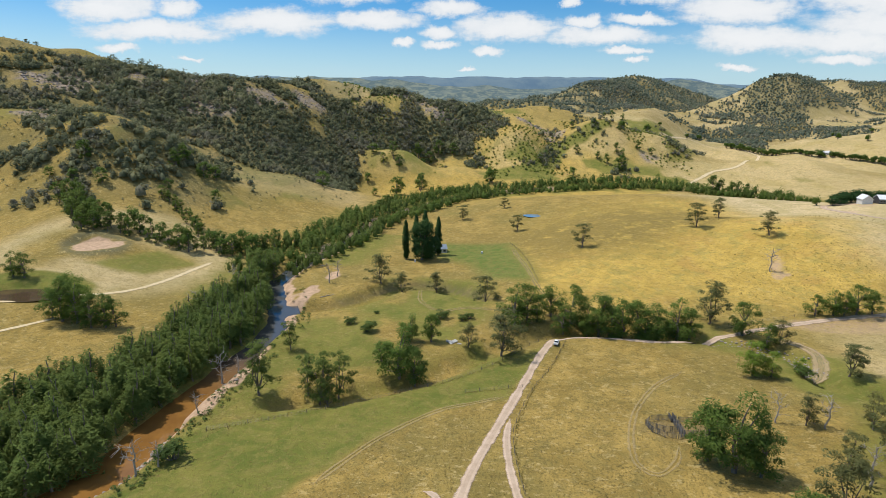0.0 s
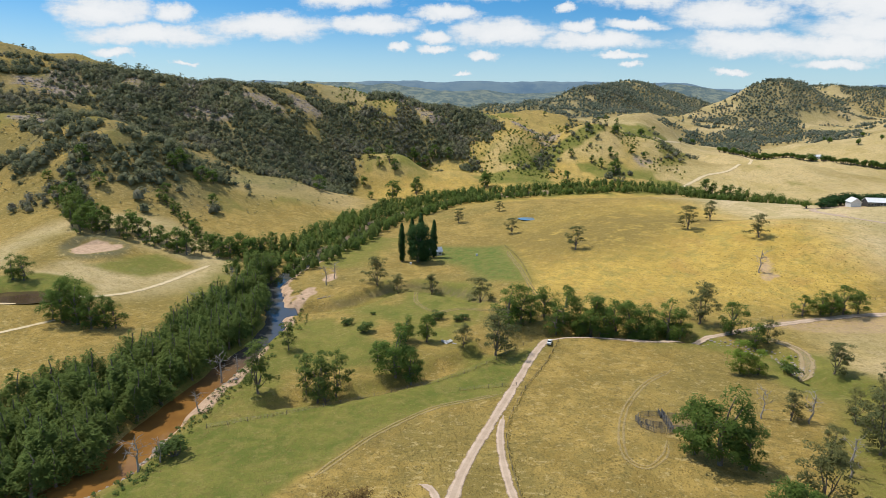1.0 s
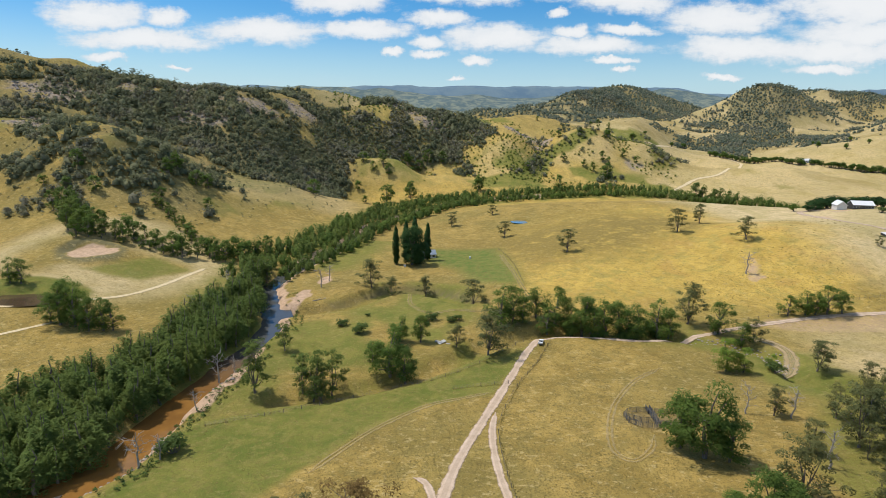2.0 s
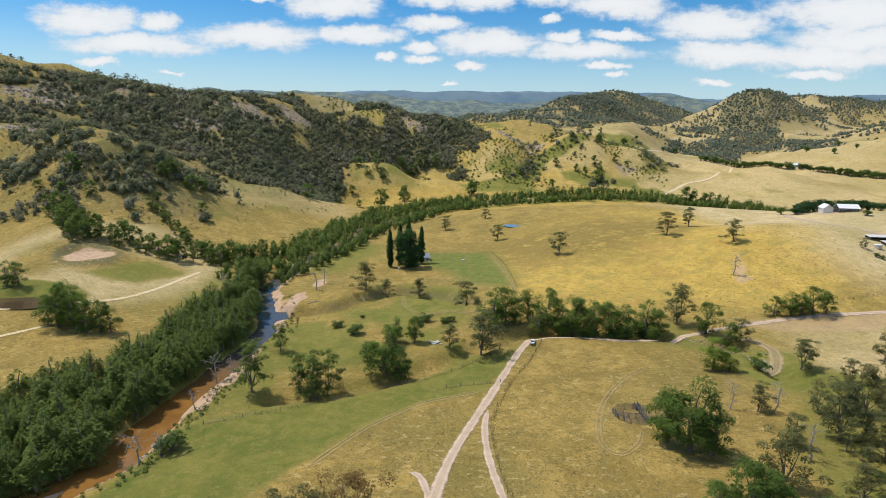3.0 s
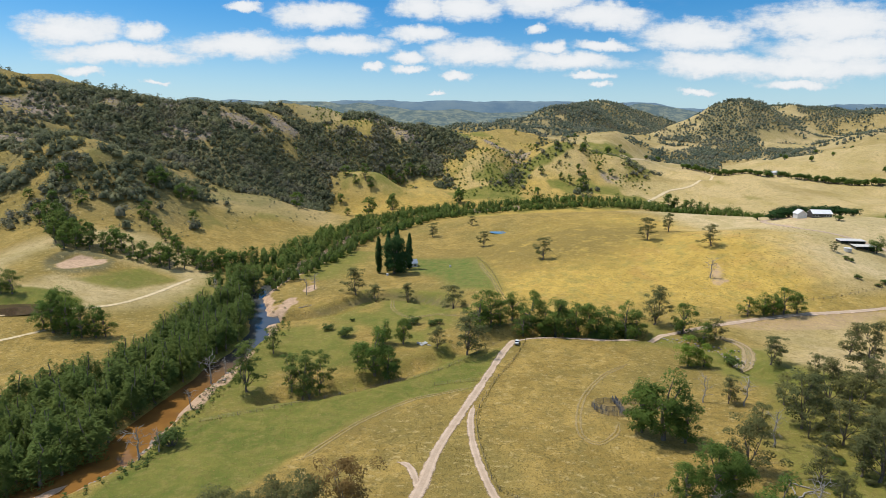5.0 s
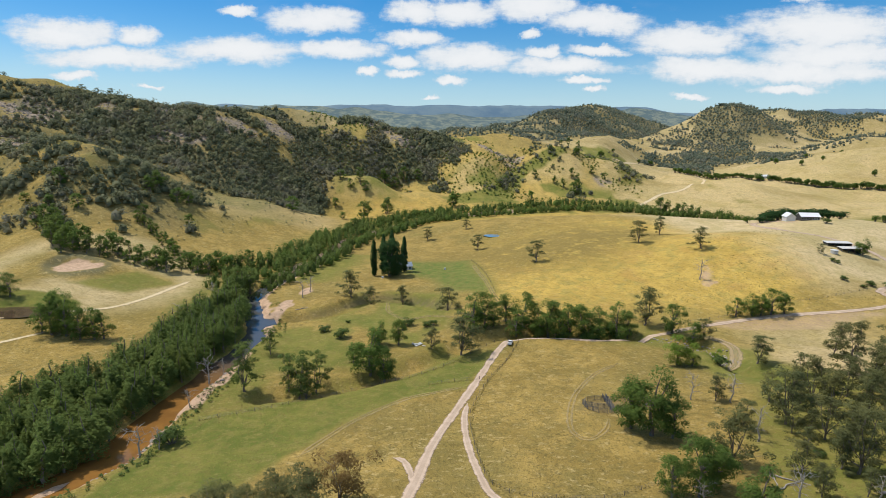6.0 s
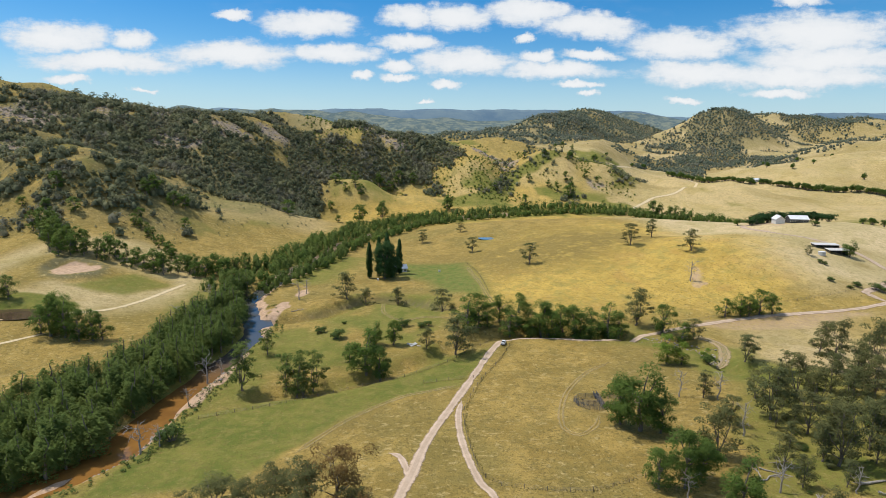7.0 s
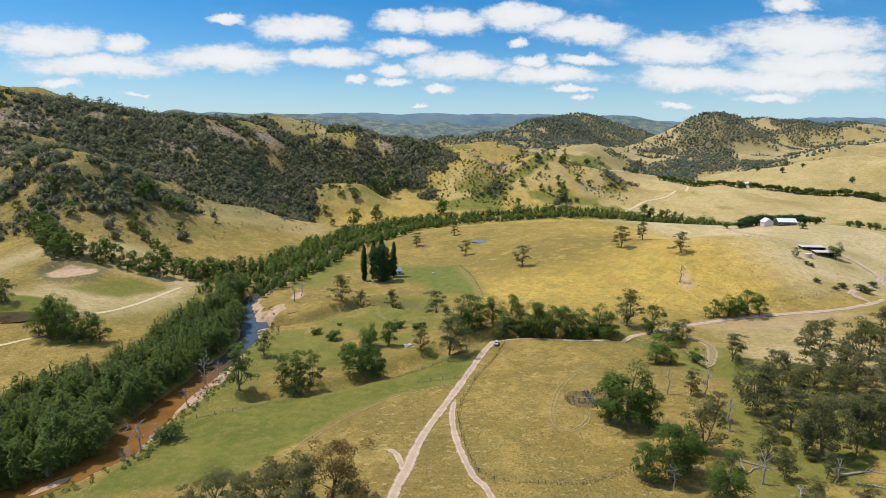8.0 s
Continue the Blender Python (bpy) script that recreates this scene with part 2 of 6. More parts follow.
def mat_leaf(name, dark, light, tint=(0.16, 0.19, 0.03), clump=0.0, dry=None):
    """Leaves: half of what they scatter goes back, half through."""
    mat, nt, bsdf, out = material(name)
    rnd = nt.add("ShaderNodeObjectInfo").outputs["Random"]
    isl = nt.add("ShaderNodeNewGeometry").outputs["Random Per Island"]
    tone = isl
    if clump:
        # whole crowns differ more than the leaves of one crown
        n = nt.ramp(nt.noise(clump, 2, 0.6, place_coord(nt)), 0.36, 0.64)
        tone = nt.math("ADD", nt.math("MULTIPLY", n, 0.7), nt.math("MULTIPLY", isl, 0.3))
    c = nt.mix(tone, dark, light)
    c = nt.mix(nt.math("MULTIPLY", rnd, 0.5), c, (dark[0] * 1.2, dark[1] * 0.95, dark[2] * 0.95))
    patch = nt.noise(0.05, 3, 0.6, place_coord(nt))
    c = nt.mix(nt.math("MULTIPLY", nt.ramp(patch, 0.45, 0.7), 0.35), c, (light[0] * 1.15, light[1] * 1.0, light[2] * 0.8))
    if dry:
        # thin, half-bare crowns in drifts
        drift = nt.math("ADD", nt.math("MULTIPLY", nt.noise(0.022, 3, 0.6, place_coord(nt)), 0.6), nt.math("MULTIPLY", nt.noise(0.16, 2, 0.5, place_coord(nt)), 0.4))
        c = nt.mix(nt.math("MULTIPLY", nt.ramp(drift, 0.49, 0.6), 0.55), c, dry)
    nt.plug(bsdf, "Base Color", c)
    nt.plug(bsdf, "Roughness", 0.75)
    nt.plug(bsdf, "Specular IOR Level", 0.15)
    tr = nt.add("ShaderNodeBsdfTranslucent", Color=nt.mix(0.3, c, tint))
    both = nt.add("ShaderNodeMixShader", i0=0.45, i1=bsdf.outputs[0], i2=tr.outputs[0])
    nt.plug(out, "Surface", both.outputs[0])
    return mat


def mat_bark(name, a, b):
    mat, nt, bsdf, _ = material(name)
    co = nt.add("ShaderNodeTexCoord").outputs["Object"]
    m = nt.add("ShaderNodeMapping", Vector=co)
    m.inputs["Scale"].default_value = (5, 5, 0.8)
    n = nt.noise(1.4, 5, 0.7, m.outputs[0])
    nt.plug(bsdf, "Base Color", nt.mix(nt.ramp(n, 0.35, 0.65), a, b))
    nt.plug(bsdf, "Roughness", 0.9)
    bump(nt, bsdf, n, 0.6, 0.05)
    return mat


def mat_plain(name, a, b, rough=0.6, metal=0.0, scale=1.5):
    mat, nt, bsdf, _ = material(name)
    n = nt.noise(scale, 4, 0.65, place_coord(nt))
    nt.plug(bsdf, "Base Color", nt.mix(nt.ramp(n, 0.3, 0.7), a, b))
    nt.plug(bsdf, "Roughness", nt.math("MULTIPLY_ADD", n, 0.2, rough - 0.1))
    nt.plug(bsdf, "Metallic", metal)
    return mat


def mat_water(name, a, b, rough=0.06):
    mat, nt, bsdf, _ = material(name)
    p = place_coord(nt)
    n = nt.noise(0.12, 3, 0.6, p)
    # the darker upper reach has reflected sky blue put into its base colour
    nt.plug(bsdf, "Base Color", nt.mix(attr(nt, "deep"), nt.mix(nt.ramp(n, 0.3, 0.7), a, b), (0.065, 0.08, 0.085)))
    nt.plug(bsdf, "Roughness", rough)
    nt.plug(bsdf, "IOR", 1.33)
    bump(nt, bsdf, nt.noise(1.2, 3, 0.6, p), 0.12, 0.05)
    return mat


def mat_far(name):
    """Wooded range far off; its blue veil of air is painted as glow."""
    mat, nt, bsdf, out = material(name)
    p = place_coord(nt)
    n = nt.noise(0.006, 6, 0.7, p)
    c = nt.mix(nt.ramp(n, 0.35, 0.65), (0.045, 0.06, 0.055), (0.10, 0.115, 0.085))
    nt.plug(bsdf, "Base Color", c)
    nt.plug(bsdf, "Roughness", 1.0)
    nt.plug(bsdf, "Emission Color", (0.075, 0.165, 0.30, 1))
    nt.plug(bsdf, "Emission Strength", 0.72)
    return mat


def mat_mid_far():
    mat, nt, bsdf, out = material("hazy_hills")
    p = place_coord(nt)
    n = nt.noise(0.016, 6, 0.8, p)
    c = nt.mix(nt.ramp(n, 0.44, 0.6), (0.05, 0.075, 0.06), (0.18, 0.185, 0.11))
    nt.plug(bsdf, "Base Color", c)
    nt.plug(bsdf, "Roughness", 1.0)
    # the blue haze of distance is put in as a faint glow
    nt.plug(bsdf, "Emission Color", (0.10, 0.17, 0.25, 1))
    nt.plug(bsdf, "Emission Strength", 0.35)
    return mat


M = {
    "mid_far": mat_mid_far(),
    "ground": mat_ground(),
    "road": mat_track("gravel_road", (0.62, 0.47, 0.345), (0.5, 0.37, 0.26), 0.14),
    "faint": mat_track("faint_wheel_marks", (0.50, 0.385, 0.19), (0.43, 0.32, 0.14), 1.0, 0.5),
    "far_track": mat_track("pale_far_track", (0.74, 0.60, 0.37), (0.66, 0.52, 0.30), 0.1),
    "wash": mat_track("washed_earth", (0.54, 0.41, 0.245), (0.44, 0.33, 0.185), 0.3, 0.65),
    "track": mat_track("wheel_track", (0.50, 0.38, 0.22), (0.42, 0.31, 0.16), 1.0),
    "casuarina": mat_leaf("casuarina_needles", (0.102, 0.158, 0.036), (0.21, 0.278, 0.07), (0.1, 0.17, 0.032)),
    "eucalypt": mat_leaf("eucalypt_leaves", (0.112, 0.13, 0.05), (0.222, 0.236, 0.094), (0.14, 0.16, 0.04)),
    "rusty": mat_leaf("gum_new_growth", (0.17, 0.118, 0.04), (0.27, 0.195, 0.075), (0.2, 0.13, 0.04)),
    "green": mat_leaf("broad_leaves", (0.082, 0.146, 0.03), (0.19, 0.275, 0.056), (0.11, 0.19, 0.03)),
    "bright": mat_leaf("willow_leaves", (0.17, 0.26, 0.036), (0.28, 0.38, 0.07), (0.2, 0.3, 0.03)),
    "poplar": mat_leaf("poplar_leaves", (0.034, 0.088, 0.028), (0.07, 0.142, 0.042), (0.05, 0.13, 0.03)),
    "scrub": mat_leaf("hill_scrub", (0.105, 0.132, 0.074), (0.31, 0.325, 0.18), (0.16, 0.18, 0.08), 0.1, (0.3, 0.262, 0.2)),
    "vivid": mat_leaf("fresh_scrub", (0.125, 0.19, 0.034), (0.27, 0.32, 0.075), (0.16, 0.19, 0.03), 0.14),
    "shrub": mat_leaf("shrub_leaves", (0.075, 0.135, 0.034), (0.15, 0.21, 0.06)),
    "bark": mat_bark("grey_bark", (0.24, 0.2, 0.16), (0.12, 0.095, 0.075)),
    "deadwood": mat_bark("dead_wood", (0.42, 0.38, 0.33), (0.25, 0.22, 0.19)),
    "creek": mat_water("creek_water", (0.27, 0.132, 0.034), (0.2, 0.096, 0.027), 0.03),
    "dam": mat_water("dam_water", (0.10, 0.065, 0.035), (0.075, 0.05, 0.03)),
    "pond": mat_water("pond_water", (0.12, 0.23, 0.34), (0.13, 0.24, 0.33)),
    "tuft": mat_leaf("dry_tufts", (0.25, 0.195, 0.066), (0.46, 0.36, 0.14), (0.3, 0.24, 0.08)),
    "rank": mat_leaf("rank_grass", (0.15, 0.135, 0.042), (0.34, 0.275, 0.1)),
    # far crowns: the bluish grey of distant haze is mixed into the leaf colour
    "hazed_leaf": mat_leaf("hazed_far_eucalypts", (0.1, 0.142, 0.105), (0.25, 0.28, 0.19), (0.12, 0.16, 0.08), 0.05, (0.27, 0.25, 0.19)),
    "far": mat_far("hazed_far_forest"),
}


# ---------------------------------------------------------------- the lie of the land
def vnoise(x, y, seed):
    """Smooth value noise, 0 to 1."""
    xi, yi = np.floor(x).astype(np.int64), np.floor(y).astype(np.int64)
    fx, fy = x - xi, y - yi
    fx, fy = fx * fx * (3 - 2 * fx), fy * fy * (3 - 2 * fy)

    def h(i, j):
        k = (i * 374761393 + j * 668265263 + seed * 974634777) & 0xFFFFFFFF
        k = ((k ^ (k >> 13)) * 1274126177) & 0xFFFFFFFF
        return ((k ^ (k >> 16)) & 0xFFFF) / 65535.0

    a = h(xi, yi) * (1 - fx) + h(xi + 1, yi) * fx
    b = h(xi, yi + 1) * (1 - fx) + h(xi + 1, yi + 1) * fx
    return a * (1 - fy) + b * fy


def fbm(x, y, size, seed, octaves=4):
    out, amp, total = 0.0, 1.0, 0.0
    for o in range(octaves):
        k = 2.0 ** o / size
        out, total, amp = out + amp * vnoise(x * k + 17.3 * o, y * k - 9.1 * o, seed + o), total + amp, amp * 0.5
    return out / total


def smooth(lo, hi, v):
    t = np.clip((v - lo) / (hi - lo), 0, 1)
    return t * t * (3 - 2 * t)


def along(x, y, line):
    """Distance from a polyline."""
    best = np.full(np.shape(x), 1e9)
    for (x0, y0), (x1, y1) in zip(line, line[1:]):
        dx, dy = x1 - x0, y1 - y0
        t = np.clip(((x - x0) * dx + (y - y0) * dy) / (dx * dx + dy * dy), 0, 1)
        best = np.minimum(best, np.hypot(x - x0 - t * dx, y - y0 - t * dy))
    return best


def inside(x, y, poly):
    """1 within a polygon."""
    odd = np.zeros(np.shape(x), bool)
    for (x0, y0), (x1, y1) in zip(poly, poly[1:] + poly[:1]):
        if y0 != y1:
            odd ^= ((y0 > y) != (y1 > y)) & (x < (x1 - x0) * (y - y0) / (y1 - y0) + x0)
    return odd


def soft_inside(x, y, poly, edge):
    d = along(x, y, poly + poly[:1])
    return smooth(-edge, edge, np.where(inside(x, y, poly), d, -d))


def spline(points, step):
    """A smooth line through the points."""
    p = [np.array(q, float) for q in points]
    p = [2 * p[0] - p[1]] + p + [2 * p[-1] - p[-2]]
    out = []
    for a, b, c, d in zip(p, p[1:], p[2:], p[3:]):
        n = max(2, int(np.linalg.norm(c - b) / step))
        for t in np.arange(n) / n:
            out.append(0.5 * (2 * b + (c - a) * t + (2 * a - 5 * b + 4 * c - d) * t * t + (3 * b - a - 3 * c + d) * t ** 3))
    return np.array(out + [p[-2]])


CREEK = [(-150, 20), (-118, 72), (-95.5, 97), (-87.5, 106), (-82, 117), (-82, 130), (-81, 142), (-78.5, 158), (-74, 186), (-72, 212), (-80, 237),
         (-90, 266), (-89, 289), (-77, 332), (-60, 422), (-36, 473), (-7, 523), (40, 568), (100, 592), (160, 596), (222, 604),
         (300, 570), (350, 530), (440, 520), (560, 560)]
GULLY = [(128, 150), (112, 166), (116, 186), (102, 199), (80, 204), (50, 206), (26, 202), (8, 186), (-12, 166), (-36, 154), (-52, 151)]
SIDE_GULLY = [(8, 243), (0, 252), (-14, 262), (-30, 262), (-48, 240), (-70, 230)]
PADDOCK = [(-72, 137), (-40, 149), (-10, 162), (32, 192), (22, 168), (14, 153), (-6, 145), (-19, 134), (-30, 118), (-44, 96), (-80, 92)]
LAWN = [(-10, 352), (29, 340), (36, 258), (14, 266), (4, 296), (-14, 316)]
WATER_LEVEL = -4.5
HILLS = []


def hill(cx, cy, sx, sy, turn, top):
    a = radians(turn)
    HILLS.append((cx, cy, sx, sy, math.cos(a), math.sin(a), top))


hill(-581, 612, 176, 147, -5, 120.6)  # main ridge west
hill(-387, 643, 159, 115, 48, 47.3)  # main ridge
hill(-267, 625, 66, 57, 13, 30.2)  # main ridge mid
hill(-147, 768, 99, 99, 3, 50.7)  # main ridge east
hill(-30, 783, 99, 54, 24, 27)  # saddle
hill(-77, 681, 42, 40, 73, -13.4)  # spur tip
hill(-287, 456, 58, 108, -46, 15.3)  # west bluff
hill(-293, 437, 43, 60, 52, 33.6)  # west spur
hill(-247, 432, 38, 55, 31, 21.5)  # mid spur
hill(-190, 581, 38, 100, 9, 22.9)  # inner face
hill(68, 465, 44, 36, -2, 9.9)  # low spur
hill(-128, 623, 69, 50, 84, -24.0)  # gold spur
hill(-215, 324, 48, 40, 25, 9.6)  # front knoll
hill(-203, 261, 37, 56, 15, 8.3)  # front knoll 2
hill(-312, 898, 275, 122, 6, 72.8)  # behind
hill(131, 964, 84, 115, -22, 36)  # centre hill
hill(308, 986, 38, 217, -19, 31.2)  # centre hill e
hill(80, 742, 35, 78, 17, 16.6)  # centre front
hill(192, 770, 69, 42, 2, 28.0)  # shoulder
hill(376, 702, 102, 41, -20, 19.5)  # saddle ne
hill(554, 913, 188, 109, -18, 15.3)  # ne flat
hill(186, 300, 47, 41, -23, 17.1)  # knoll
hill(232, 339, 67, 53, 29, 9.2)  # knoll e
hill(96, 340, 38, 79, -31, 12.5)  # knoll w
hill(192, 440, 71, 40, -3, 15.4)  # knoll n
hill(321, 369, 67, 49, 12, 20.8)  # house rise
hill(864, 1627, 92, 194, -36, 106)  # right hill
hill(764, 1470, 124, 75, -8, 42)  # right hill w
hill(1127, 1695, 226, 324, 15, 85.6)  # right hill e
hill(872, 968, 225, 165, 83, 75.7)  # right front
hill(1589, 1992, 368, 332, 12, 141.7)  # far right
hill(690, 2408, 150, 380, -14, 112)  # peak
hill(435, 2341, 202, 422, 6, 64.0)  # peak w
hill(970, 2839, 320, 342, -28, 143)  # peak e
hill(398, 1794, 130, 252, -28, 82.5)  # low mid
hill(76, 1466, 278, 282, 2, 73.3)  # mid back
hill(639, 1265, 151, 195, 11, 6.1)  # valley mid
hill(-10, 46, 84, 44, 37, 7.5)  # near rise
hill(253, 86, 94, 59, 32, 36.0)  # near rise e
hill(364, 1198, 114, 230, -40, 23.2)  # ne
# folds of the hill front: domes and the gullies between them
hill(-92, 668, 34, 48, 10, 8)
hill(-66, 642, 43, 22, -6, 23)
hill(-60, 694, 46, 16, -8, -13)
hill(-118, 742, 40, 24, 0, -12)
hill(-40, 690, 16, 60, 12, -12)
hill(62, 705, 36, 46, -8, 13)
hill(10, 720, 16, 50, 20, -12)
hill(112, 735, 15, 55, -8, -13)
hill(172, 735, 36, 42, 0, 15)
hill(228, 765, 18, 45, -20, -11)
hill(-132, 478, 72, 26, 40, 9)
hill(-90, 575, 50, 26, 35, -7)
hill(-196, 500, 22, 70, 25, -10)
hill(-262, 505, 20, 60, 10, -11)
hill(-318, 470, 18, 60, 0, -10)


def height(x, y):
    """The ground's height before it is meshed."""
    z = np.full(np.shape(x), -3.0)
    for cx, cy, sx, sy, c, s, top in HILLS:
        u, v = (x - cx) * c + (y - cy) * s, -(x - cx) * s + (y - cy) * c
        z = z + top * np.exp(-(u / sx) ** 2 / 2 - (v / sy) ** 2 / 2)
    far = smooth(900, 1700, np.hypot(x, y))
    rise = smooth(14, 60, z) * (smooth(330, 420, y) + smooth(-180, -260, x)).clip(0, 1)
    creased = 1 - np.abs(2 * fbm(x, y, 95, 3, 4) - 1) * 2.2
    z = z + rise * (1 - far) * (9.0 * (creased - 0.25) + 8.0 * (fbm(x, y, 34, 8, 4) - 0.5))
    creased = 1 - np.abs(2 * fbm(x, y, 330, 5, 5) - 1) * 2.4
    z = z + far * (34.0 * (creased - 0.35) * smooth(0, 90, z) + 10 * (fbm(x, y, 90, 11, 3) - 0.5))
    roll = smooth(600, 720, y) * smooth(1600, 1300, y) * smooth(330, 430, x)
    z = z + roll * (26 * (fbm(x, y, 170, 15, 3) - 0.5) + 8 * (1 - np.abs(2 * fbm(x, y, 110, 16, 3) - 1) * 2.2))
    z = z + 0.7 * (fbm(x, y, 28, 21, 3) - 0.5)
    z = z + 2.0 * (fbm(x, y, 24, 22, 3) - 0.5) * soft_inside(x, y, [(-62, 165), (-5, 178), (12, 200), (16, 240), (-10, 290), (-50, 290), (-62, 240)], 10)
    m = smooth(7.2, 3.0, along(x, y, CREEK) * (1 + 0.2 * smooth(178, 205, y) * smooth(330, 290, y) - 0.22 * smooth(165, 130, y)) + 3.4 * (fbm(x, y, 16, 31, 2) - 0.5))
    z = z * (1 - m) + np.minimum(z, -5.6) * m
    u, v = (x + 90) * 0.62 + (y - 103) * 0.78, (x + 90) * 0.78 - (y - 103) * 0.62
    z = z + 2.0 * np.exp(-(u / 7) ** 2 - (v / 1.6) ** 2)
    z = z - 2.9 * smooth(5, 12, np.hypot(x - 100, y - 204)) * smooth(6.5, 2.2, along(x, y, GULLY) + 2 * (fbm(x, y, 9, 33, 2) - 0.5))
    z = z - 4.2 * smooth(9, 3.5, along(x, y, SIDE_GULLY) + 2 * (fbm(x, y, 9, 35, 2) - 0.5))
    # farm dams: a flat floor dug into the slope
    for cx, cy, rx, ry, floor, lip in DAMS:
        d = np.hypot((x - cx) / rx, (y - cy) / ry) + 0.25 * (fbm(x, y, 12, 37, 2) - 0.5)
        k = smooth(1.25, 0.85, d)
        z = z * (1 - k) + floor * k + lip * smooth(0.95, 1.12, d) * smooth(1.45, 1.2, d)
    return z


DAMS = [(-181, 224, 15, 8, 2.3, 0.15), (-187, 284, 14, 12, 9.6, 0.9), (52.6, 417.5, 6.2, 6.6, 3.5, 0.5)]


def graded(lo, fine_lo, fine_hi, hi, step, grow):
    out = list(np.arange(fine_lo, fine_hi + step, step))
    s, v = step, out[-1]
    while v < hi:
        s *= grow
        v += s
        out.append(v)
    s, v, left = step, fine_lo, []
    while v > lo:
        s *= grow
        v -= s
        left.append(v)
    return np.array(left[::-1] + out)


GX = graded(-3800, -260, 290, 3800, 2.4, 1.04)
GY = graded(-900, 64, 420, 4900, 2.4, 1.024)
GZ = height(*np.meshgrid(GX, GY))


def ground_z(x, y):
    """Height of the meshed ground."""
    x, y = np.asarray(x, float), np.asarray(y, float)
    i = np.clip(np.searchsorted(GX, x) - 1, 0, len(GX) - 2)
    j = np.clip(np.searchsorted(GY, y) - 1, 0, len(GY) - 2)
    fx, fy = (x - GX[i]) / (GX[i + 1] - GX[i]), (y - GY[j]) / (GY[j + 1] - GY[j])
    a = GZ[j, i] * (1 - fx) + GZ[j, i + 1] * fx
    b = GZ[j + 1, i] * (1 - fx) + GZ[j + 1, i + 1] * fx
    return a * (1 - fy) + b * fy


def quick_mesh(name, verts, faces, mat, smooth_shade=False, normals=None):
    """A mesh from arrays; all faces have the same number of corners."""
    smooth_shade = smooth_shade or normals is not None
    verts, faces = np.asarray(verts, np.float32), np.asarray(faces, np.int32)
    me = bpy.data.meshes.new(name)
    n, k = faces.shape
    me.vertices.add(len(verts))
    me.vertices.foreach_set("co", verts.ravel())
    me.loops.add(n * k)
    me.loops.foreach_set("vertex_index", faces.ravel())
    me.polygons.add(n)
    me.polygons.foreach_set("loop_start", np.arange(0, n * k, k, dtype=np.int32))
    me.polygons.foreach_set("use_smooth", np.full(n, smooth_shade))
    me.update(calc_edges=True)
    if normals is not None:
        me.normals_split_custom_set_from_vertices(np.asarray(normals, np.float32))
    me.materials.append(mat)
    return me


def put_attr(me, name, values):
    a = me.attributes.new(name, "FLOAT", "POINT")
    a.data.foreach_set("value", np.asarray(values, np.float32).ravel())


def grid_faces(rows, cols):
    i = np.arange(rows * cols).reshape(rows, cols)
    return np.stack([i[:-1, :-1], i[:-1, 1:], i[1:, 1:], i[1:, :-1]], -1).reshape(-1, 4)


def hollow(x, y, reach):
    """How far the ground lies below its surroundings."""
    ring = [ground_z(x + reach * math.cos(k), y + reach * math.sin(k)) for k in np.arange(6) * math.pi / 3]
    return sum(ring) / 6 - ground_z(x, y)


# woods, scrub and rock on the hills, in plan
WOODED = [(-433, 575), (-414, 590), (-396, 612), (-350, 630), (-322, 665), (-290, 695), (-266, 690), (-245, 740), (-234, 800), (-191, 776),
          (-163, 729), (-146, 694), (-127, 658), (-112, 629), (-118, 585), (-110, 540), (-141, 538), (-150, 522), (-172, 513), (-194, 508),
          (-222, 515), (-249, 535), (-279, 526), (-275, 475), (-290, 458), (-331, 478), (-367, 490), (-440, 470), (-560, 500), (-560, 570)]
MIXED = [(-163, 729), (-124, 776), (-108, 832), (-60, 840), (-11, 825), (28, 805), (57, 770), (50, 724), (20, 745), (10, 712), (-24, 706),
         (-53, 712), (-93, 695), (-113, 650), (-116, 629), (-131, 662), (-146, 694)]
CLUMPS = [(-208, 424, 15, 15), (-189, 440, 16, 11), (-251, 392, 15, 13), (-287, 386, 14, 12), (-255, 374, 7, 6), (-237, 420, 9, 8),
          (-30, 712, 24, 10), (-30, 745, 14, 12), (-122, 600, 16, 26), (-300, 430, 16, 10), (-315, 400, 12, 10), (-166, 505, 14, 9)]
HILL_GULLY = [(-258, 396), (-252, 384), (-249, 370), (-241, 355), (-224, 329)]
GREEN_GULLY = [(176, 752), (150, 735), (126, 737), (108, 706), (100, 680)]
OUTCROPS = [(-381, 538, 28, 15), (-372, 567, 28, 16), (-260, 590, 32, 22), (-330, 600, 22, 18), (-290, 640, 20, 14), (-278, 553, 16, 9), (-340, 457, 16, 9), (-334, 484, 22, 9), (-235, 626, 20, 14),
            (-212, 650, 22, 16), (-180, 690, 20, 14), (110, 800, 32, 40), (-30, 770, 26, 16), (228, 706, 14, 10), (-60, 800, 30, 16)]


def stony(x, y):
    """Grey-pink outcrops on the wooded hill."""
    rag = 1.1 * (fbm(x, y, 16, 87, 4) - 0.5)
    out = np.zeros(np.shape(x))
    for cx, cy, rx, ry in OUTCROPS:
        out = np.maximum(out, smooth(1.25, 0.75, np.hypot((x - cx) / rx, (y - cy) / ry) + rag))
    return out


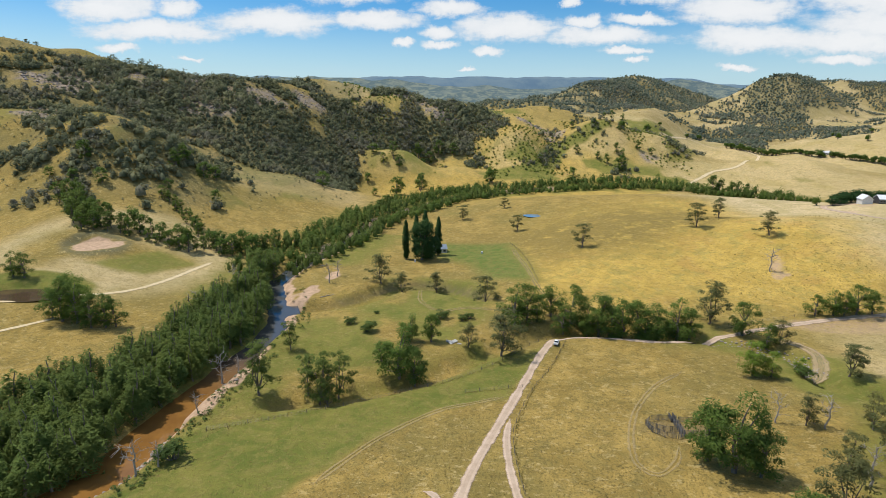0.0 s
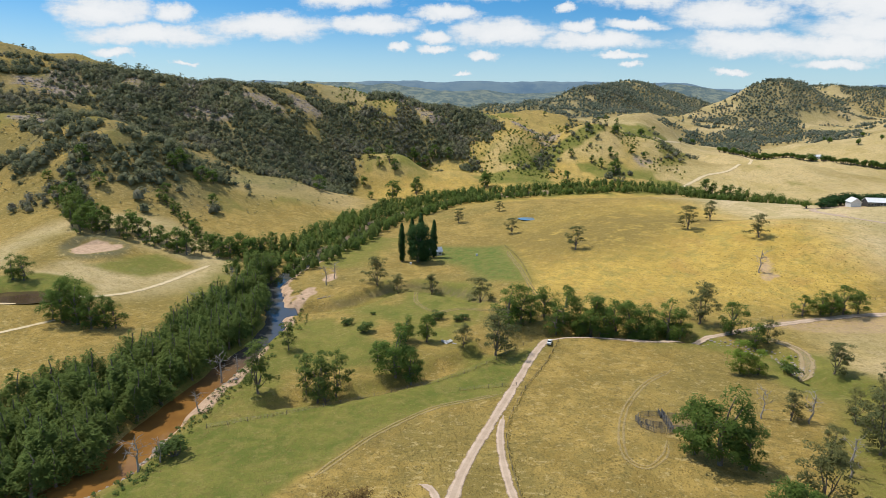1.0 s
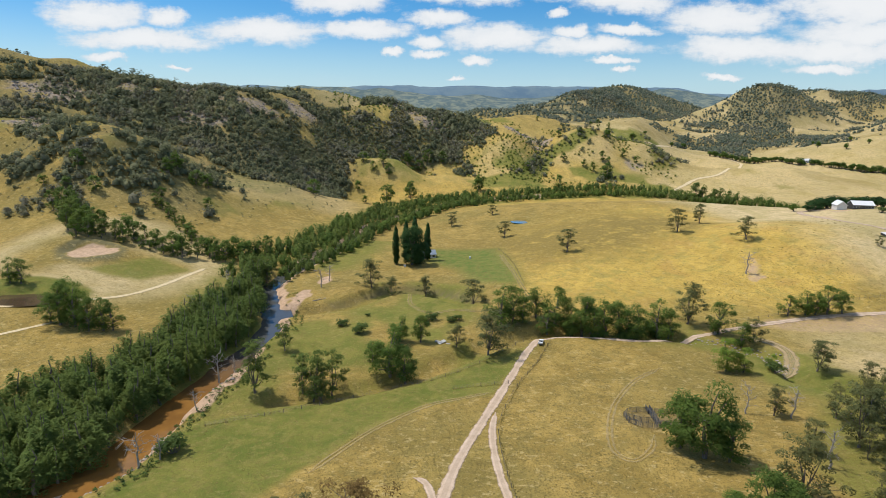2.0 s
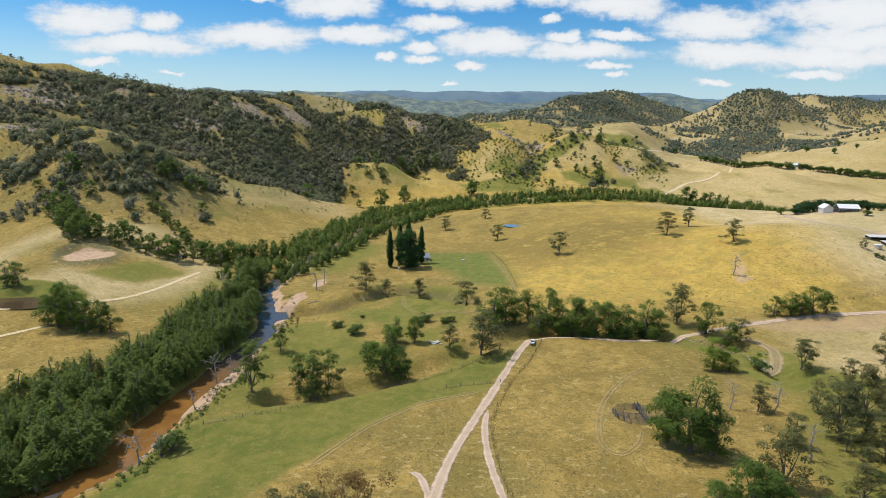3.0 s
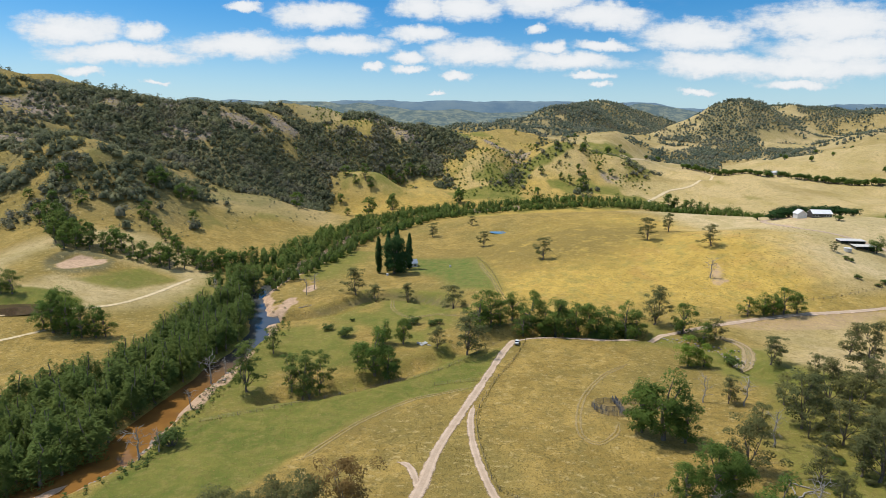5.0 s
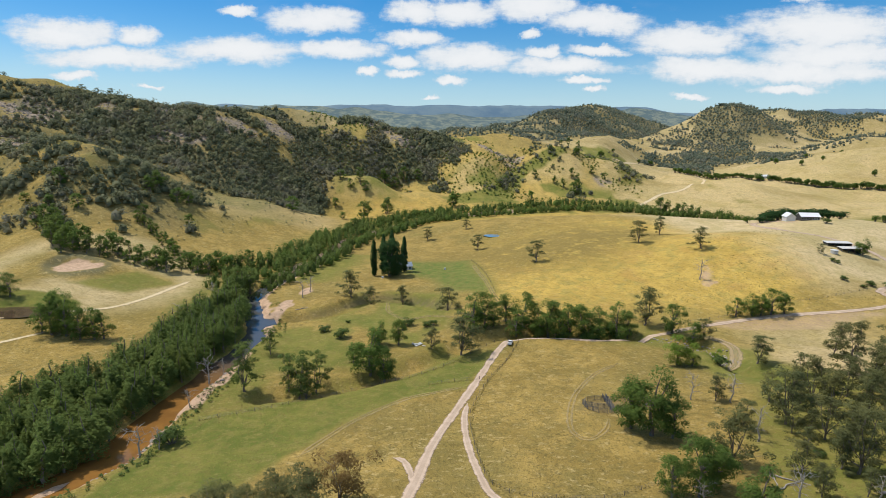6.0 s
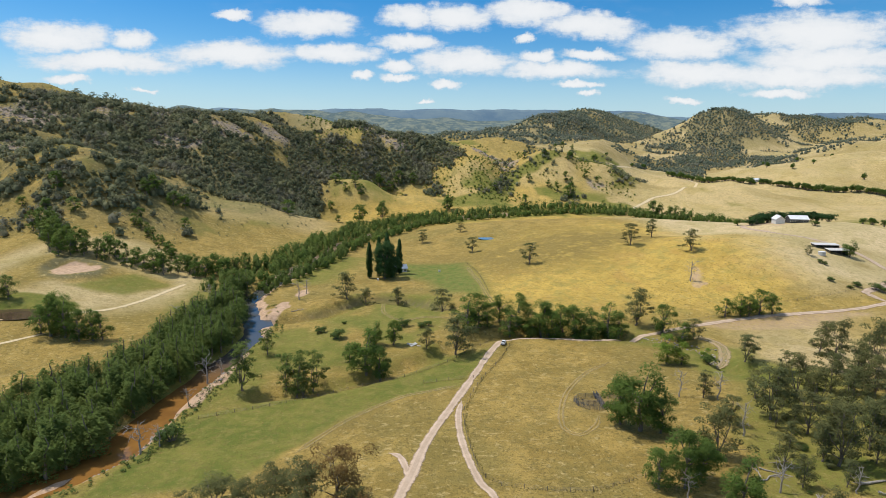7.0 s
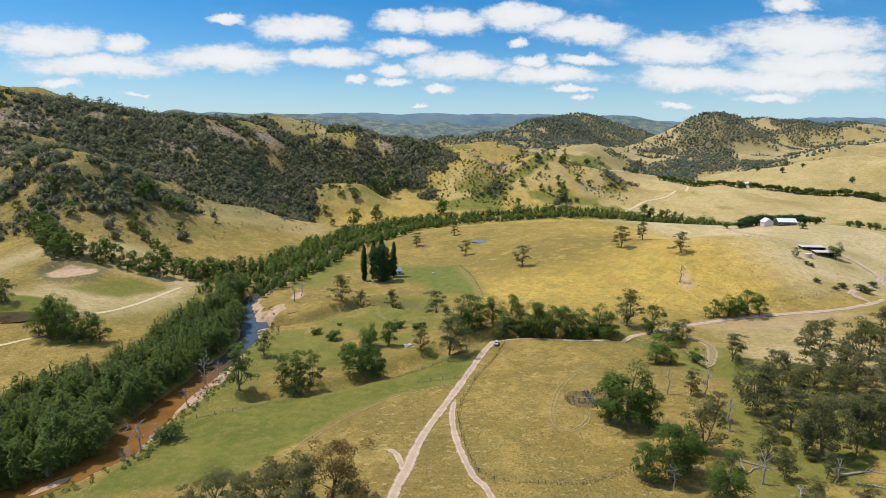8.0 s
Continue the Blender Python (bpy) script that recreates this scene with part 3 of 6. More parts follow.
def hill_cover(x, y):
    """How much of the near hills woody growth covers."""
    z = ground_z(x, y)
    n1, n2 = fbm(x, y, 60, 81, 4), fbm(x, y, 22, 82, 3)
    dip = hollow(x, y, 26.0)
    mixed = 0.6 * n1 + 0.4 * n2 + 0.03 * dip
    d = soft_inside(x, y, WOODED, 9) * smooth(0.29, 0.45, mixed)
    d = np.maximum(d, 0.85 * soft_inside(x, y, MIXED, 9) * smooth(0.28, 0.44, mixed))
    for cx, cy, rx, ry in CLUMPS:
        d = np.maximum(d, 0.95 * smooth(1.0, 0.7, np.hypot((x - cx) / rx, (y - cy) / ry) + 0.7 * (n2 - 0.5)))
    d = np.maximum(d, 0.9 * smooth(7, 4, along(x, y, HILL_GULLY)))
    d = np.maximum(d, 0.06 * smooth(16, 7, along(x, y, GREEN_GULLY) + 10 * (n2 - 0.5)))
    d = np.maximum(d, smooth(-150, -190, x) * smooth(330, 350, y) * smooth(560, 500, y) * 0.3 * smooth(0.54, 0.64, n2 + 0.02 * dip) * smooth(8, 16, z))
    centre = smooth(-60, 30, x) * smooth(340, 250, x) * smooth(610, 660, y) * smooth(1000, 940, y)
    d = np.maximum(d, centre * 0.08 * np.maximum(smooth(2.0, 4.5, dip), 0.6 * smooth(0.6, 0.68, n1)) * smooth(4, 14, z))
    d = d * (1 - 0.85 * stony(x, y))
    for cx, cy, rx, ry, left in ((-66, 645, 48, 26, 0.03), (-140, 480, 60, 24, 0.12), (62, 690, 36, 40, 0.25), (172, 720, 26, 26, 0.5), (-138, 806, 28, 20, 0.1), (-385, 655, 60, 16, 0.1)):
        d = d * (1 - (1 - left) * smooth(1.1, 0.75, np.hypot((x - cx) / rx, (y - cy) / ry)))
    return d


FAR_WOODS = [
    (0.9, [(703, 1493), (745, 1520), (800, 1580), (870, 1640), (960, 1650), (920, 1560), (863, 1457), (842, 1399), (788, 1369), (770, 1351), (724, 1324), (697, 1332), (659, 1349), (669, 1417)]),
    (0.95, [(578, 1426), (620, 1421), (679, 1362), (767, 1344), (700, 1200), (587, 1030), (541, 1065), (478, 942), (451, 970), (437, 1054), (469, 1145), (560, 1230), (598, 1263), (623, 1329), (520, 1278)]),
    (0.5, [(1000, 1690), (1116, 1710), (1009, 1553), (844, 1383), (870, 1450)]),
    (0.9, [(1095, 1647), (1124, 1583), (1148, 1589), (1209, 1566), (1400, 1750), (1488, 1936), (1300, 1980), (1133, 1800)]),
    (0.95, [(740, 1254), (759, 1208), (700, 1043), (640, 930), (606, 986)]),
    (0.9, [(460, 1184), (502, 1229), (444, 1081), (388, 993)]),
    (1.0, [(230, 1250), (330, 1330), (480, 1500), (640, 1800), (700, 1950), (250, 1950), (120, 1400)]),
    (0.3, [(520, 1278), (578, 1426), (669, 1500), (680, 1420), (640, 1300)]),
]


def far_cover(x, y):
    """How much of the far hills woods cover."""
    n1, n2, n3 = fbm(x, y, 260, 91, 4), fbm(x, y, 90, 92, 3), fbm(x, y, 38, 93, 3)
    d = np.zeros(np.shape(x))
    for much, poly in FAR_WOODS:
        d = np.maximum(d, much * soft_inside(x, y, poly, 14) * smooth(0.32, 0.47, 0.5 * n2 + 0.5 * n3))
    d = np.maximum(d, 0.35 * smooth(0.54, 0.62, 0.4 * n1 + 0.6 * n3) * smooth(950, 1150, y) * smooth(1900, 1700, y))
    back = smooth(1750, 1950, y) * smooth(0.28, 0.4, 0.35 * n2 + 0.65 * n3 + 0.12 * smooth(400, 600, x))
    back = np.maximum(back, 0.85 * smooth(420, 250, x) * smooth(1250, 1400, y) * smooth(0.4, 0.5, 0.5 * n2 + 0.5 * n3))
    for cx, cy, rx, ry in ((668, 2390, 34, 60), (452, 2060, 34, 60), (700, 2260, 30, 60)):
        back = back * (1 - 0.85 * smooth(1.2, 0.7, np.hypot((x - cx) / rx, (y - cy) / ry) + 0.8 * (n3 - 0.5)))
    return np.maximum(d, back)


def make_ground():
    x, y = np.meshgrid(GX, GY)
    me = quick_mesh("ground", np.stack([x, y, GZ], -1).reshape(-1, 3), grid_faces(len(GY), len(GX)), M["ground"], True)
    n1, n2 = fbm(x, y, 40, 51, 4), fbm(x, y, 150, 52, 4)
    dc, dg = along(x, y, CREEK), np.minimum(along(x, y, GULLY), along(x, y, SIDE_GULLY))
    flat = smooth(14, 4, GZ)
    lush = 0.75 * smooth(60, 15, dc) * flat * smooth(0.3, 0.6, n1)
    lush = np.maximum(lush, 0.8 * smooth(26, 6, dg) * smooth(0.25, 0.6, n1))
    lush = np.maximum(lush, 0.9 * soft_inside(x, y, PADDOCK, 5 + 0 * x))
    lush = np.maximum(lush, 0.9 * smooth(0.42, 0.58, n1) * smooth(0.36, 0.5, n2) * smooth(600, 640, y) * smooth(960, 900, y) * smooth(-200, -130, x) * smooth(420, 340, x))
    lush = np.maximum(lush, 0.5 * smooth(0.46, 0.62, n1) * smooth(330, 400, y) * smooth(900, 760, y) * smooth(20, -60, x) * smooth(4, 12, GZ))
    lush = np.maximum(lush, 0.85 * smooth(22, 8, along(x, y, GREEN_GULLY)))
    lush = np.maximum(lush, 0.85 * soft_inside(x, y, [(-62, 160), (-2, 176), (20, 200), (10, 240), (-30, 262), (-60, 240)], 8) * smooth(0.3, 0.65, n1))
    lush = np.maximum(lush, 0.9 * smooth(1.2, 0.6, np.hypot((x - 96) / 16, (y - 92) / 10) + 1.2 * (fbm(x, y, 9, 58, 3) - 0.5)))
    lush = np.maximum(lush, 0.65 * smooth(0.38, 0.62, n1) * soft_inside(x, y, [(62, 50), (160, 50), (160, 130), (105, 150), (82, 112)], 10))
    knoll = 0.95 * smooth(1.35, 0.7, np.hypot((x - 140) / 145, (y - 310) / 100) + 0.5 * (n1 - 0.5) + 0.6 * (n2 - 0.5)) * smooth(20, 50, x)
    put_attr(me, "gold", np.clip(np.maximum(knoll, 0.6 * smooth(450, 560, y) * smooth(1000, 800, y) * smooth(-120, -60, x)), 0, 1))
    put_attr(me, "lawn", soft_inside(x, y, LAWN, 7) * smooth(0.15, 0.35, n1))
    # cloud shadow on the west knoll, painted as darker olive grass
    cloud_shade = smooth(1.3, 0.5, np.hypot((x - 85) / 80, (y - 345) / 60) + 0.9 * (n2 - 0.5) + 0.5 * (n1 - 0.5))
    put_attr(me, "olive", np.clip(np.maximum(cloud_shade, knoll * smooth(0.45, 0.62, fbm(x, y, 70, 55, 4)) + 0.45 * smooth(0.5, 0.64, fbm(x, y, 110, 56, 5)) * smooth(470, 560, y) * smooth(200, 280, x)), 0, 1))
    put_attr(me, "stony", stony(x, y))
    pale = np.maximum(0.6 * smooth(180, 260, x) * smooth(480, 560, y), 0.7 * smooth(1.2, 0.8, np.hypot((x + 175) / 60, (y - 285) / 60)) * smooth(0.35, 0.6, n1))
    pale = np.maximum(pale, 0.9 * smooth(185, 250, x + 0.25 * (y - 240) + 60 * (n1 - 0.5)) * smooth(232, 250, y) * smooth(520, 460, y))
    pale = np.maximum(pale, 0.6 * smooth(0.3, 0.6, n1) * soft_inside(x, y, [(120, 160), (128, 205), (230, 222), (260, 190), (170, 140)], 14))
    pale = np.maximum(pale, 0.1 * smooth(-190, -110, x) * smooth(380, 260, x) * smooth(600, 640, y) * smooth(1000, 880, y) * smooth(0.25, 0.5, n1))
    # light straw on the spurs, part of it sunlight put into the colour
    for cx, cy, rx, ry, much in ((-66, 640, 40, 26, 0.3), (62, 690, 40, 44, 0.35), (-140, 480, 85, 40, 0.35), (172, 720, 40, 40, 0.4), (-138, 800, 50, 36, 0.5), (300, 760, 60, 70, 0.3)):
        pale = np.maximum(pale, much * smooth(1.25, 0.6, np.hypot((x - cx) / rx, (y - cy) / ry) + 0.8 * (n1 - 0.5)))
    put_attr(me, "pale", pale)
    bare = 0.95 * smooth(10, 6.0, dc) * smooth(2.4, 4.0, dc) * smooth(0.44, 0.6, fbm(x, y, 22, 57, 3) - 0.3 * (x < np.interp(y, [60, 98, 122, 159, 186, 212, 237, 266], [-125, -95, -81, -78, -74, -72, -80, -90])) + 0.25 * smooth(215, 235, y) * smooth(330, 290, y))
    scrape = np.hypot((x + 187) / 14, (y - 284) / 12) + 0.55 * (fbm(x, y, 14, 59, 3) - 0.5)
    bare = np.maximum(bare, smooth(1.0, 0.85, scrape))
    bare = np.maximum(bare, 0.5 * smooth(1.2, 0.7, np.hypot((x - 170) / 60, (y - 214) / 11)) * smooth(0.3, 0.6, n1))
    bare = np.maximum(bare, 0.62 * smooth(1.3, 0.5, np.hypot((x - 148) / 7, (y - 266) / 9) + 2.4 * (fbm(x, y, 6, 61, 4) - 0.5)))
    bare = np.maximum(bare, 0.6 * smooth(1.3, 0.7, np.hypot((x - 262) / 8, (y - 376) / 4) + 1.0 * (fbm(x, y, 6, 62, 3) - 0.5)))
    bare = np.maximum(bare, 0.75 * smooth(1.3, 0.7, np.hypot((x - 258) / 17, (y - 389) / 5) + 0.6 * (fbm(x, y, 6, 66, 3) - 0.5)))
    bare = np.maximum(bare, 0.6 * smooth(1.3, 0.7, np.hypot((x - 240) / 7, (y - 358) / 5) + 1.0 * (fbm(x, y, 6, 63, 3) - 0.5)))
    for cx, cy, rx, ry in ((-69, 250, 3.2, 14), (-71, 231, 3.4, 7), (-80, 250, 3, 12), (-64, 282, 3.5, 10), (-90, 103, 4.5, 6), (-72.5, 150, 3.2, 9), (-75, 138, 2.6, 5), (-70, 166, 2.6, 6)):
        bare = np.maximum(bare, smooth(1.3, 0.75, np.hypot((x - cx) / rx, (y - cy) / ry) + 1.3 * (fbm(x, y, 11, 60, 3) - 0.5)))
    put_attr(me, "bare", bare)
    rim = smooth(0.9, 1.05, scrape) * smooth(1.4, 1.15, scrape)
    lush = np.maximum(lush, 0.9 * smooth(1.9, 1.3, np.hypot((x + 184) / 17, (y - 232) / 10)))
    lush = np.maximum(lush, 0.75 * soft_inside(x, y, [(-180, 262), (-150, 258), (-134, 284), (-160, 296)], 6))
    lush = np.maximum(lush, 0.7 * soft_inside(x, y, [(-126, 240), (-108, 232), (-100, 290), (-118, 300)], 7) * smooth(0.35, 0.6, n1))
    lush = np.maximum(lush, soft_inside(x, y, [(292, 866), (258, 745), (246, 698), (280, 715), (330, 800), (350, 885)], 16))
    put_attr(me, "lush", lush)
    # greyer, darker west slopes: straw tone, with cloud shade put into the colour
    slope = 0.42 * smooth(-90, -140, x) * smooth(335, 380, y) * smooth(8, 18, GZ) * smooth(0.3, 0.55, fbm(x, y, 30, 67, 4))
    put_attr(me, "scrub_and_shade", np.clip(np.maximum.reduce([0.95 * hill_cover(x, y), far_cover(x, y), rim, slope]), 0, 1))
    side = along(x, y, SIDE_GULLY)
    put_attr(me, "mud", np.maximum(0.55 * smooth(7.5, 5.5, side) * smooth(3.0, 4.5, side) * smooth(0.3, 0.5, n1), 0.5 * smooth(1.2, 0.6, np.hypot((x - 56) / 9, (y - 135.5) / 5.5) + 0.6 * (fbm(x, y, 5, 65, 3) - 0.5))))
    return tagged(new("ground", me), "dry golden and green grazing pasture rolling up into hills", "ground", kind="structure")


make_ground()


def ribbon(name, points, width, mat, label, lift=0.16, rag=0.35, seed=1, category="road"):
    """A strip that lies on the ground along a line."""
    line = spline(points, 1.6)
    d = np.gradient(line, axis=0)
    d /= np.linalg.norm(d, axis=1)[:, None]
    side = np.stack([d[:, 1], -d[:, 0]], -1)
    n = len(line)
    s = np.linspace(-1, 1, 7)
    w = width / 2 * (1 + rag * (fbm(np.arange(n) * 1.6, np.zeros(n), 7, seed, 3) - 0.5))
    run = np.minimum(np.arange(n), np.arange(n)[::-1]) * 1.6
    w = w * (0.15 + 0.85 * smooth(0, 5, run))
    xy = line[:, None, :] + side[:, None, :] * (w[:, None] * s[None])[..., None]
    z = ground_z(xy[..., 0], xy[..., 1])
    z = np.maximum(z, np.maximum(z[np.r_[0, 0:n - 1]], z[np.r_[1:n, n - 1]]) * 0.5 + z * 0.5) + lift - 0.10 * np.abs(s) ** 2
    me = quick_mesh(name, np.concatenate([xy, z[..., None]], -1).reshape(-1, 3), grid_faces(n, 7), mat, True)
    put_attr(me, "across", np.broadcast_to(s, (n, 7)))
    return tagged(new(name, me), label, category, kind="structure")


def water_strip():
    line = spline(CREEK, 3.0)
    d = np.gradient(line, axis=0)
    d /= np.linalg.norm(d, axis=1)[:, None]
    side = np.stack([d[:, 1], -d[:, 0]], -1)
    s = np.linspace(-9, 9, 9)
    xy = line[:, None, :] + side[:, None, :] * s[None, :, None]
    z = np.full(xy.shape[:2] + (1,), WATER_LEVEL)
    me = quick_mesh("water", np.concatenate([xy, z], -1).reshape(-1, 3), grid_faces(len(line), 9), M["creek"], True)
    # upstream: darker water, tinted with a painted sky reflection
    put_attr(me, "deep", smooth(150, 200, xy[..., 1]) * 0.9)
    tagged(new("water", me), "shallow brown creek winding between sandy banks", "creek", kind="structure")


water_strip()


def pool(cx, cy, rx, ry, level, mat, label):
    bm = bmesh.new()
    ring = [bm.verts.new((rx * math.cos(a), ry * math.sin(a), 0)) for a in np.linspace(0, 2 * math.pi, 40, endpoint=False)]
    bm.faces.new(ring)
    me = bpy.data.meshes.new("water")
    bm.to_mesh(me)
    me.materials.append(mat)
    ob = new("water", me)
    ob.location = (cx, cy, level)
    return tagged(ob, label, "pond", kind="structure")


pool(-181, 224, 17, 10, 3.0, M["dam"], "muddy brown farm dam in the pasture")
pool(52.6, 417.5, 6.8, 6.9, 4.2, M["pond"], "small blue farm dam on the grassy rise")

ribbon("road", [(-12, 40), (-7.5, 62), (-4.5, 83), (-1.5, 96), (2.5, 114), (10.3, 137), (20, 164), (29, 187), (36, 197), (50, 199), (74, 197), (95, 202), (113, 210), (135, 217), (159, 221), (187, 222), (209, 225), (226, 231), (239, 238)], 3.4, M["road"], "pale pink gravel farm road with worn wheel ruts", rag=0.5)
ribbon("road", [(226, 231), (224, 241), (225, 244), (245, 256), (264, 272), (266, 286), (265, 302), (257, 316), (246, 330), (238, 340), (236, 361), (239, 384), (258, 388)], 5.0, M["road"], "pale gravel driveway climbing to the sheds", seed=2)
ribbon("track", [(71, 173), (59, 162), (49, 147), (43, 132), (40.5, 119), (44, 114.5), (50, 120), (53, 127)], 2.2, M["faint"], "faint wheel marks curving through the dry paddock", seed=11)
ribbon("track", [(30, 322), (31, 300), (33, 278), (35, 252), (38, 232)], 2.6, M["faint"], "faint pale track beside the lawn", seed=13)
ribbon("track", [(-18, 262), (-17, 240), (-8, 226), (4, 228), (16, 226)], 2.4, M["faint"], "faint grassy track past the shrubs", seed=14)
ribbon("track", [(20, 40), (17.2, 81.3), (14, 91.9), (11.7, 111), (11.7, 128.6), (13.5, 140.5)], 2.5, M["road"], "pale dirt wheel track beside a fence", seed=3, lift=0.11)
ribbon("track", [(-7.6, 107.6), (-6.2, 107), (-4.6, 105), (-3.4, 101), (-2.6, 97), (-2.0, 92)], 2.2, M["road"], "short bare earth scrape joining the road", seed=4, lift=0.11)
ribbon("track", [(-32, 111), (-27, 120), (-19, 132), (-6, 145), (5, 150), (14, 154)], 2.3, M["faint"], "faint two-rut track across green grass", seed=5)
ribbon("track", [(113, 203), (120, 197), (122, 188), (118, 178), (111, 170)], 5.0, M["wash"], "washed dirt track curving round a gully", seed=6)
ribbon("track", [(-171, 186), (-164, 194), (-154, 206)], 2.4, M["far_track"], "pale track through dry grass", seed=7)
ribbon("track", [(-187, 214), (-179, 216), (-169, 222), (-148, 236), (-139, 253), (-133, 279), (-130, 290)], 2.8, M["far_track"], "pale dirt track along the foot of a hill", seed=8)
ribbon("track", [(246, 632), (268, 660), (295, 685), (332, 699), (375, 760), (424, 842), (416, 884), (405, 912), (380, 944), (352, 938), (298, 875)], 5.0, M["far_track"], "pale dirt track winding over a far hillside", seed=9, lift=0.35)


def far_range(name, y, peak, seed, label):
    """A long wooded skyline, kilometres off."""
    x = np.linspace(-4200, 4200, 420)
    mesa = smooth(0.35, 0.62, fbm(x, 0 * x, 900, seed, 4))
    top = peak - 34 + 52 * mesa + 12 * (fbm(x, 0 * x + 5, 60, seed + 3, 3) - 0.5)
    rows = []
    for k, f in enumerate((0.0, 0.35, 0.6, 0.8, 0.93, 1.0, 0.9)):
        rows.append(np.stack([x, y + 0.0 * x + (k - 5) * 90 + 60 * (fbm(x, 0 * x + k, 300, seed + 9, 3) - 0.5), top * f - 30 * (1 - f)], -1))
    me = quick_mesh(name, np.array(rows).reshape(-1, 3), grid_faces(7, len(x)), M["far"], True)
    return tagged(new(name, me), label, "mountain range", kind="structure")


far_range("backdrop", 4550, 300, 71, "distant forested mountain range on the skyline, with painted blue haze")


def middle_range():
    """Rolling wooded country between the near hills and the range."""
    x, y = np.meshgrid(np.linspace(-3600, 3600, 240), np.linspace(2900, 4100, 26))
    f = (y - 2900) / 1200
    z = -40 + 285 * f + 130 * (fbm(x, y, 520, 77, 5) - 0.45) * smooth(0, 0.25, f)
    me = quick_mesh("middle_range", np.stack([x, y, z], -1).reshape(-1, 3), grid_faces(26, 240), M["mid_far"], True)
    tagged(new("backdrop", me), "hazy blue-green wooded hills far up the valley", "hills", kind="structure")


middle_range()

# ---------------------------------------------------------------- plants
def part(name, me, parent, label=""):
    ob = new(name, me)
    ob.parent = parent
    if label:
        ob["label"] = label
    return ob


def tube(acc, pts, radii, sides=6):
    """Adds a tapered, bent stem to acc = (verts, faces)."""
    verts, faces = acc
    base = len(verts)
    pts = [Vector(p) for p in pts]
    for i, (p, r) in enumerate(zip(pts, radii)):
        d = (pts[min(i + 1, len(pts) - 1)] - pts[max(i - 1, 0)]).normalized()
        a = d.orthogonal().normalized()
        b = d.cross(a)
        for k in range(sides):
            t = 2 * math.pi * k / sides
            verts.append(tuple(p + (a * math.cos(t) + b * math.sin(t)) * r))
    for i in range(len(pts) - 1):
        for k in range(sides):
            j = (k + 1) % sides
            faces.append((base + i * sides + k, base + i * sides + j, base + (i + 1) * sides + j, base + (i + 1) * sides + k))


def bent(rng, a, b, wobble, n=4):
    a, b = np.array(a, float), np.array(b, float)
    out = [a + (b - a) * t + (rng.normal(0, wobble, 3) if 0 < t < 1 else 0) for t in np.linspace(0, 1, n)]
    return out


def cards(rng, centres, normals, size, stretch=1.0, upright=0.0, soft=None):
    """Small leafy facets at the centres, about square to the normals, with the soft shading of the crown they belong to."""
    n = len(centres)
    nor = 0.7 * normals + rng.normal(0, 0.4, (n, 3)) + np.array((0, 0, 0.65 * (1 - upright)))
    nor /= np.linalg.norm(nor, axis=1)[:, None] + 1e-9
    t = rng.normal(0, 1, (n, 3)) * np.array([1, 1, 1 - 0.6 * upright]) + np.array([0, 0, 2.2 * upright])
    t -= nor * (t * nor).sum(1)[:, None]
    t /= np.linalg.norm(t, axis=1)[:, None] + 1e-9
    b = np.cross(nor, t)
    s = size * rng.uniform(0.55, 1.35, (n, 1))
    k = rng.uniform(0.55, 1.0, (n, 1))
    v = np.stack([centres - t * s * stretch + b * s * k * 0.5, centres + b * s * k + t * s * rng.uniform(-0.3, 0.5, (n, 1)), centres + t * s * stretch - b * s * k * 0.7], 1)
    out = (normals if soft is None else soft) + 0.35 * nor + np.array((0, 0, 0.25))
    out /= np.linalg.norm(out, axis=1)[:, None] + 1e-9
    wrong = (np.cross(v[:, 1] - v[:, 0], v[:, 2] - v[:, 0]) * out).sum(1) < 0
    v[wrong] = v[wrong][:, [0, 2, 1]]
    return v.reshape(-1, 3), np.arange(3 * n).reshape(n, 3), np.repeat(out, 3, axis=0)


def shell(rng, n, centre, radii):
    """Points mostly near the skin of a blob, with their outward directions."""
    d = rng.normal(0, 1, (n, 3))
    d /= np.linalg.norm(d, axis=1)[:, None]
    d[:, 2] = np.where(d[:, 2] < -0.45, -d[:, 2] * 0.6, d[:, 2])
    r = rng.uniform(0.25, 1.0, (n, 1)) ** 0.45
    return np.asarray(centre) + d * r * np.asarray(radii), d


def crown_of(rng, blobs, per, size, stretch=1.0, upright=0.0):
    c, d = [], []
    for centre, radii in blobs:
        p, q = shell(rng, per, centre, radii)
        c.append(p)
        d.append(q)
    c, d = np.concatenate(c), np.concatenate(d)
    out = c - c.mean(0)
    out /= np.linalg.norm(out, axis=1)[:, None] + 1e-9
    return cards(rng, c, d, size, stretch, upright, 0.55 * d + 0.55 * out)


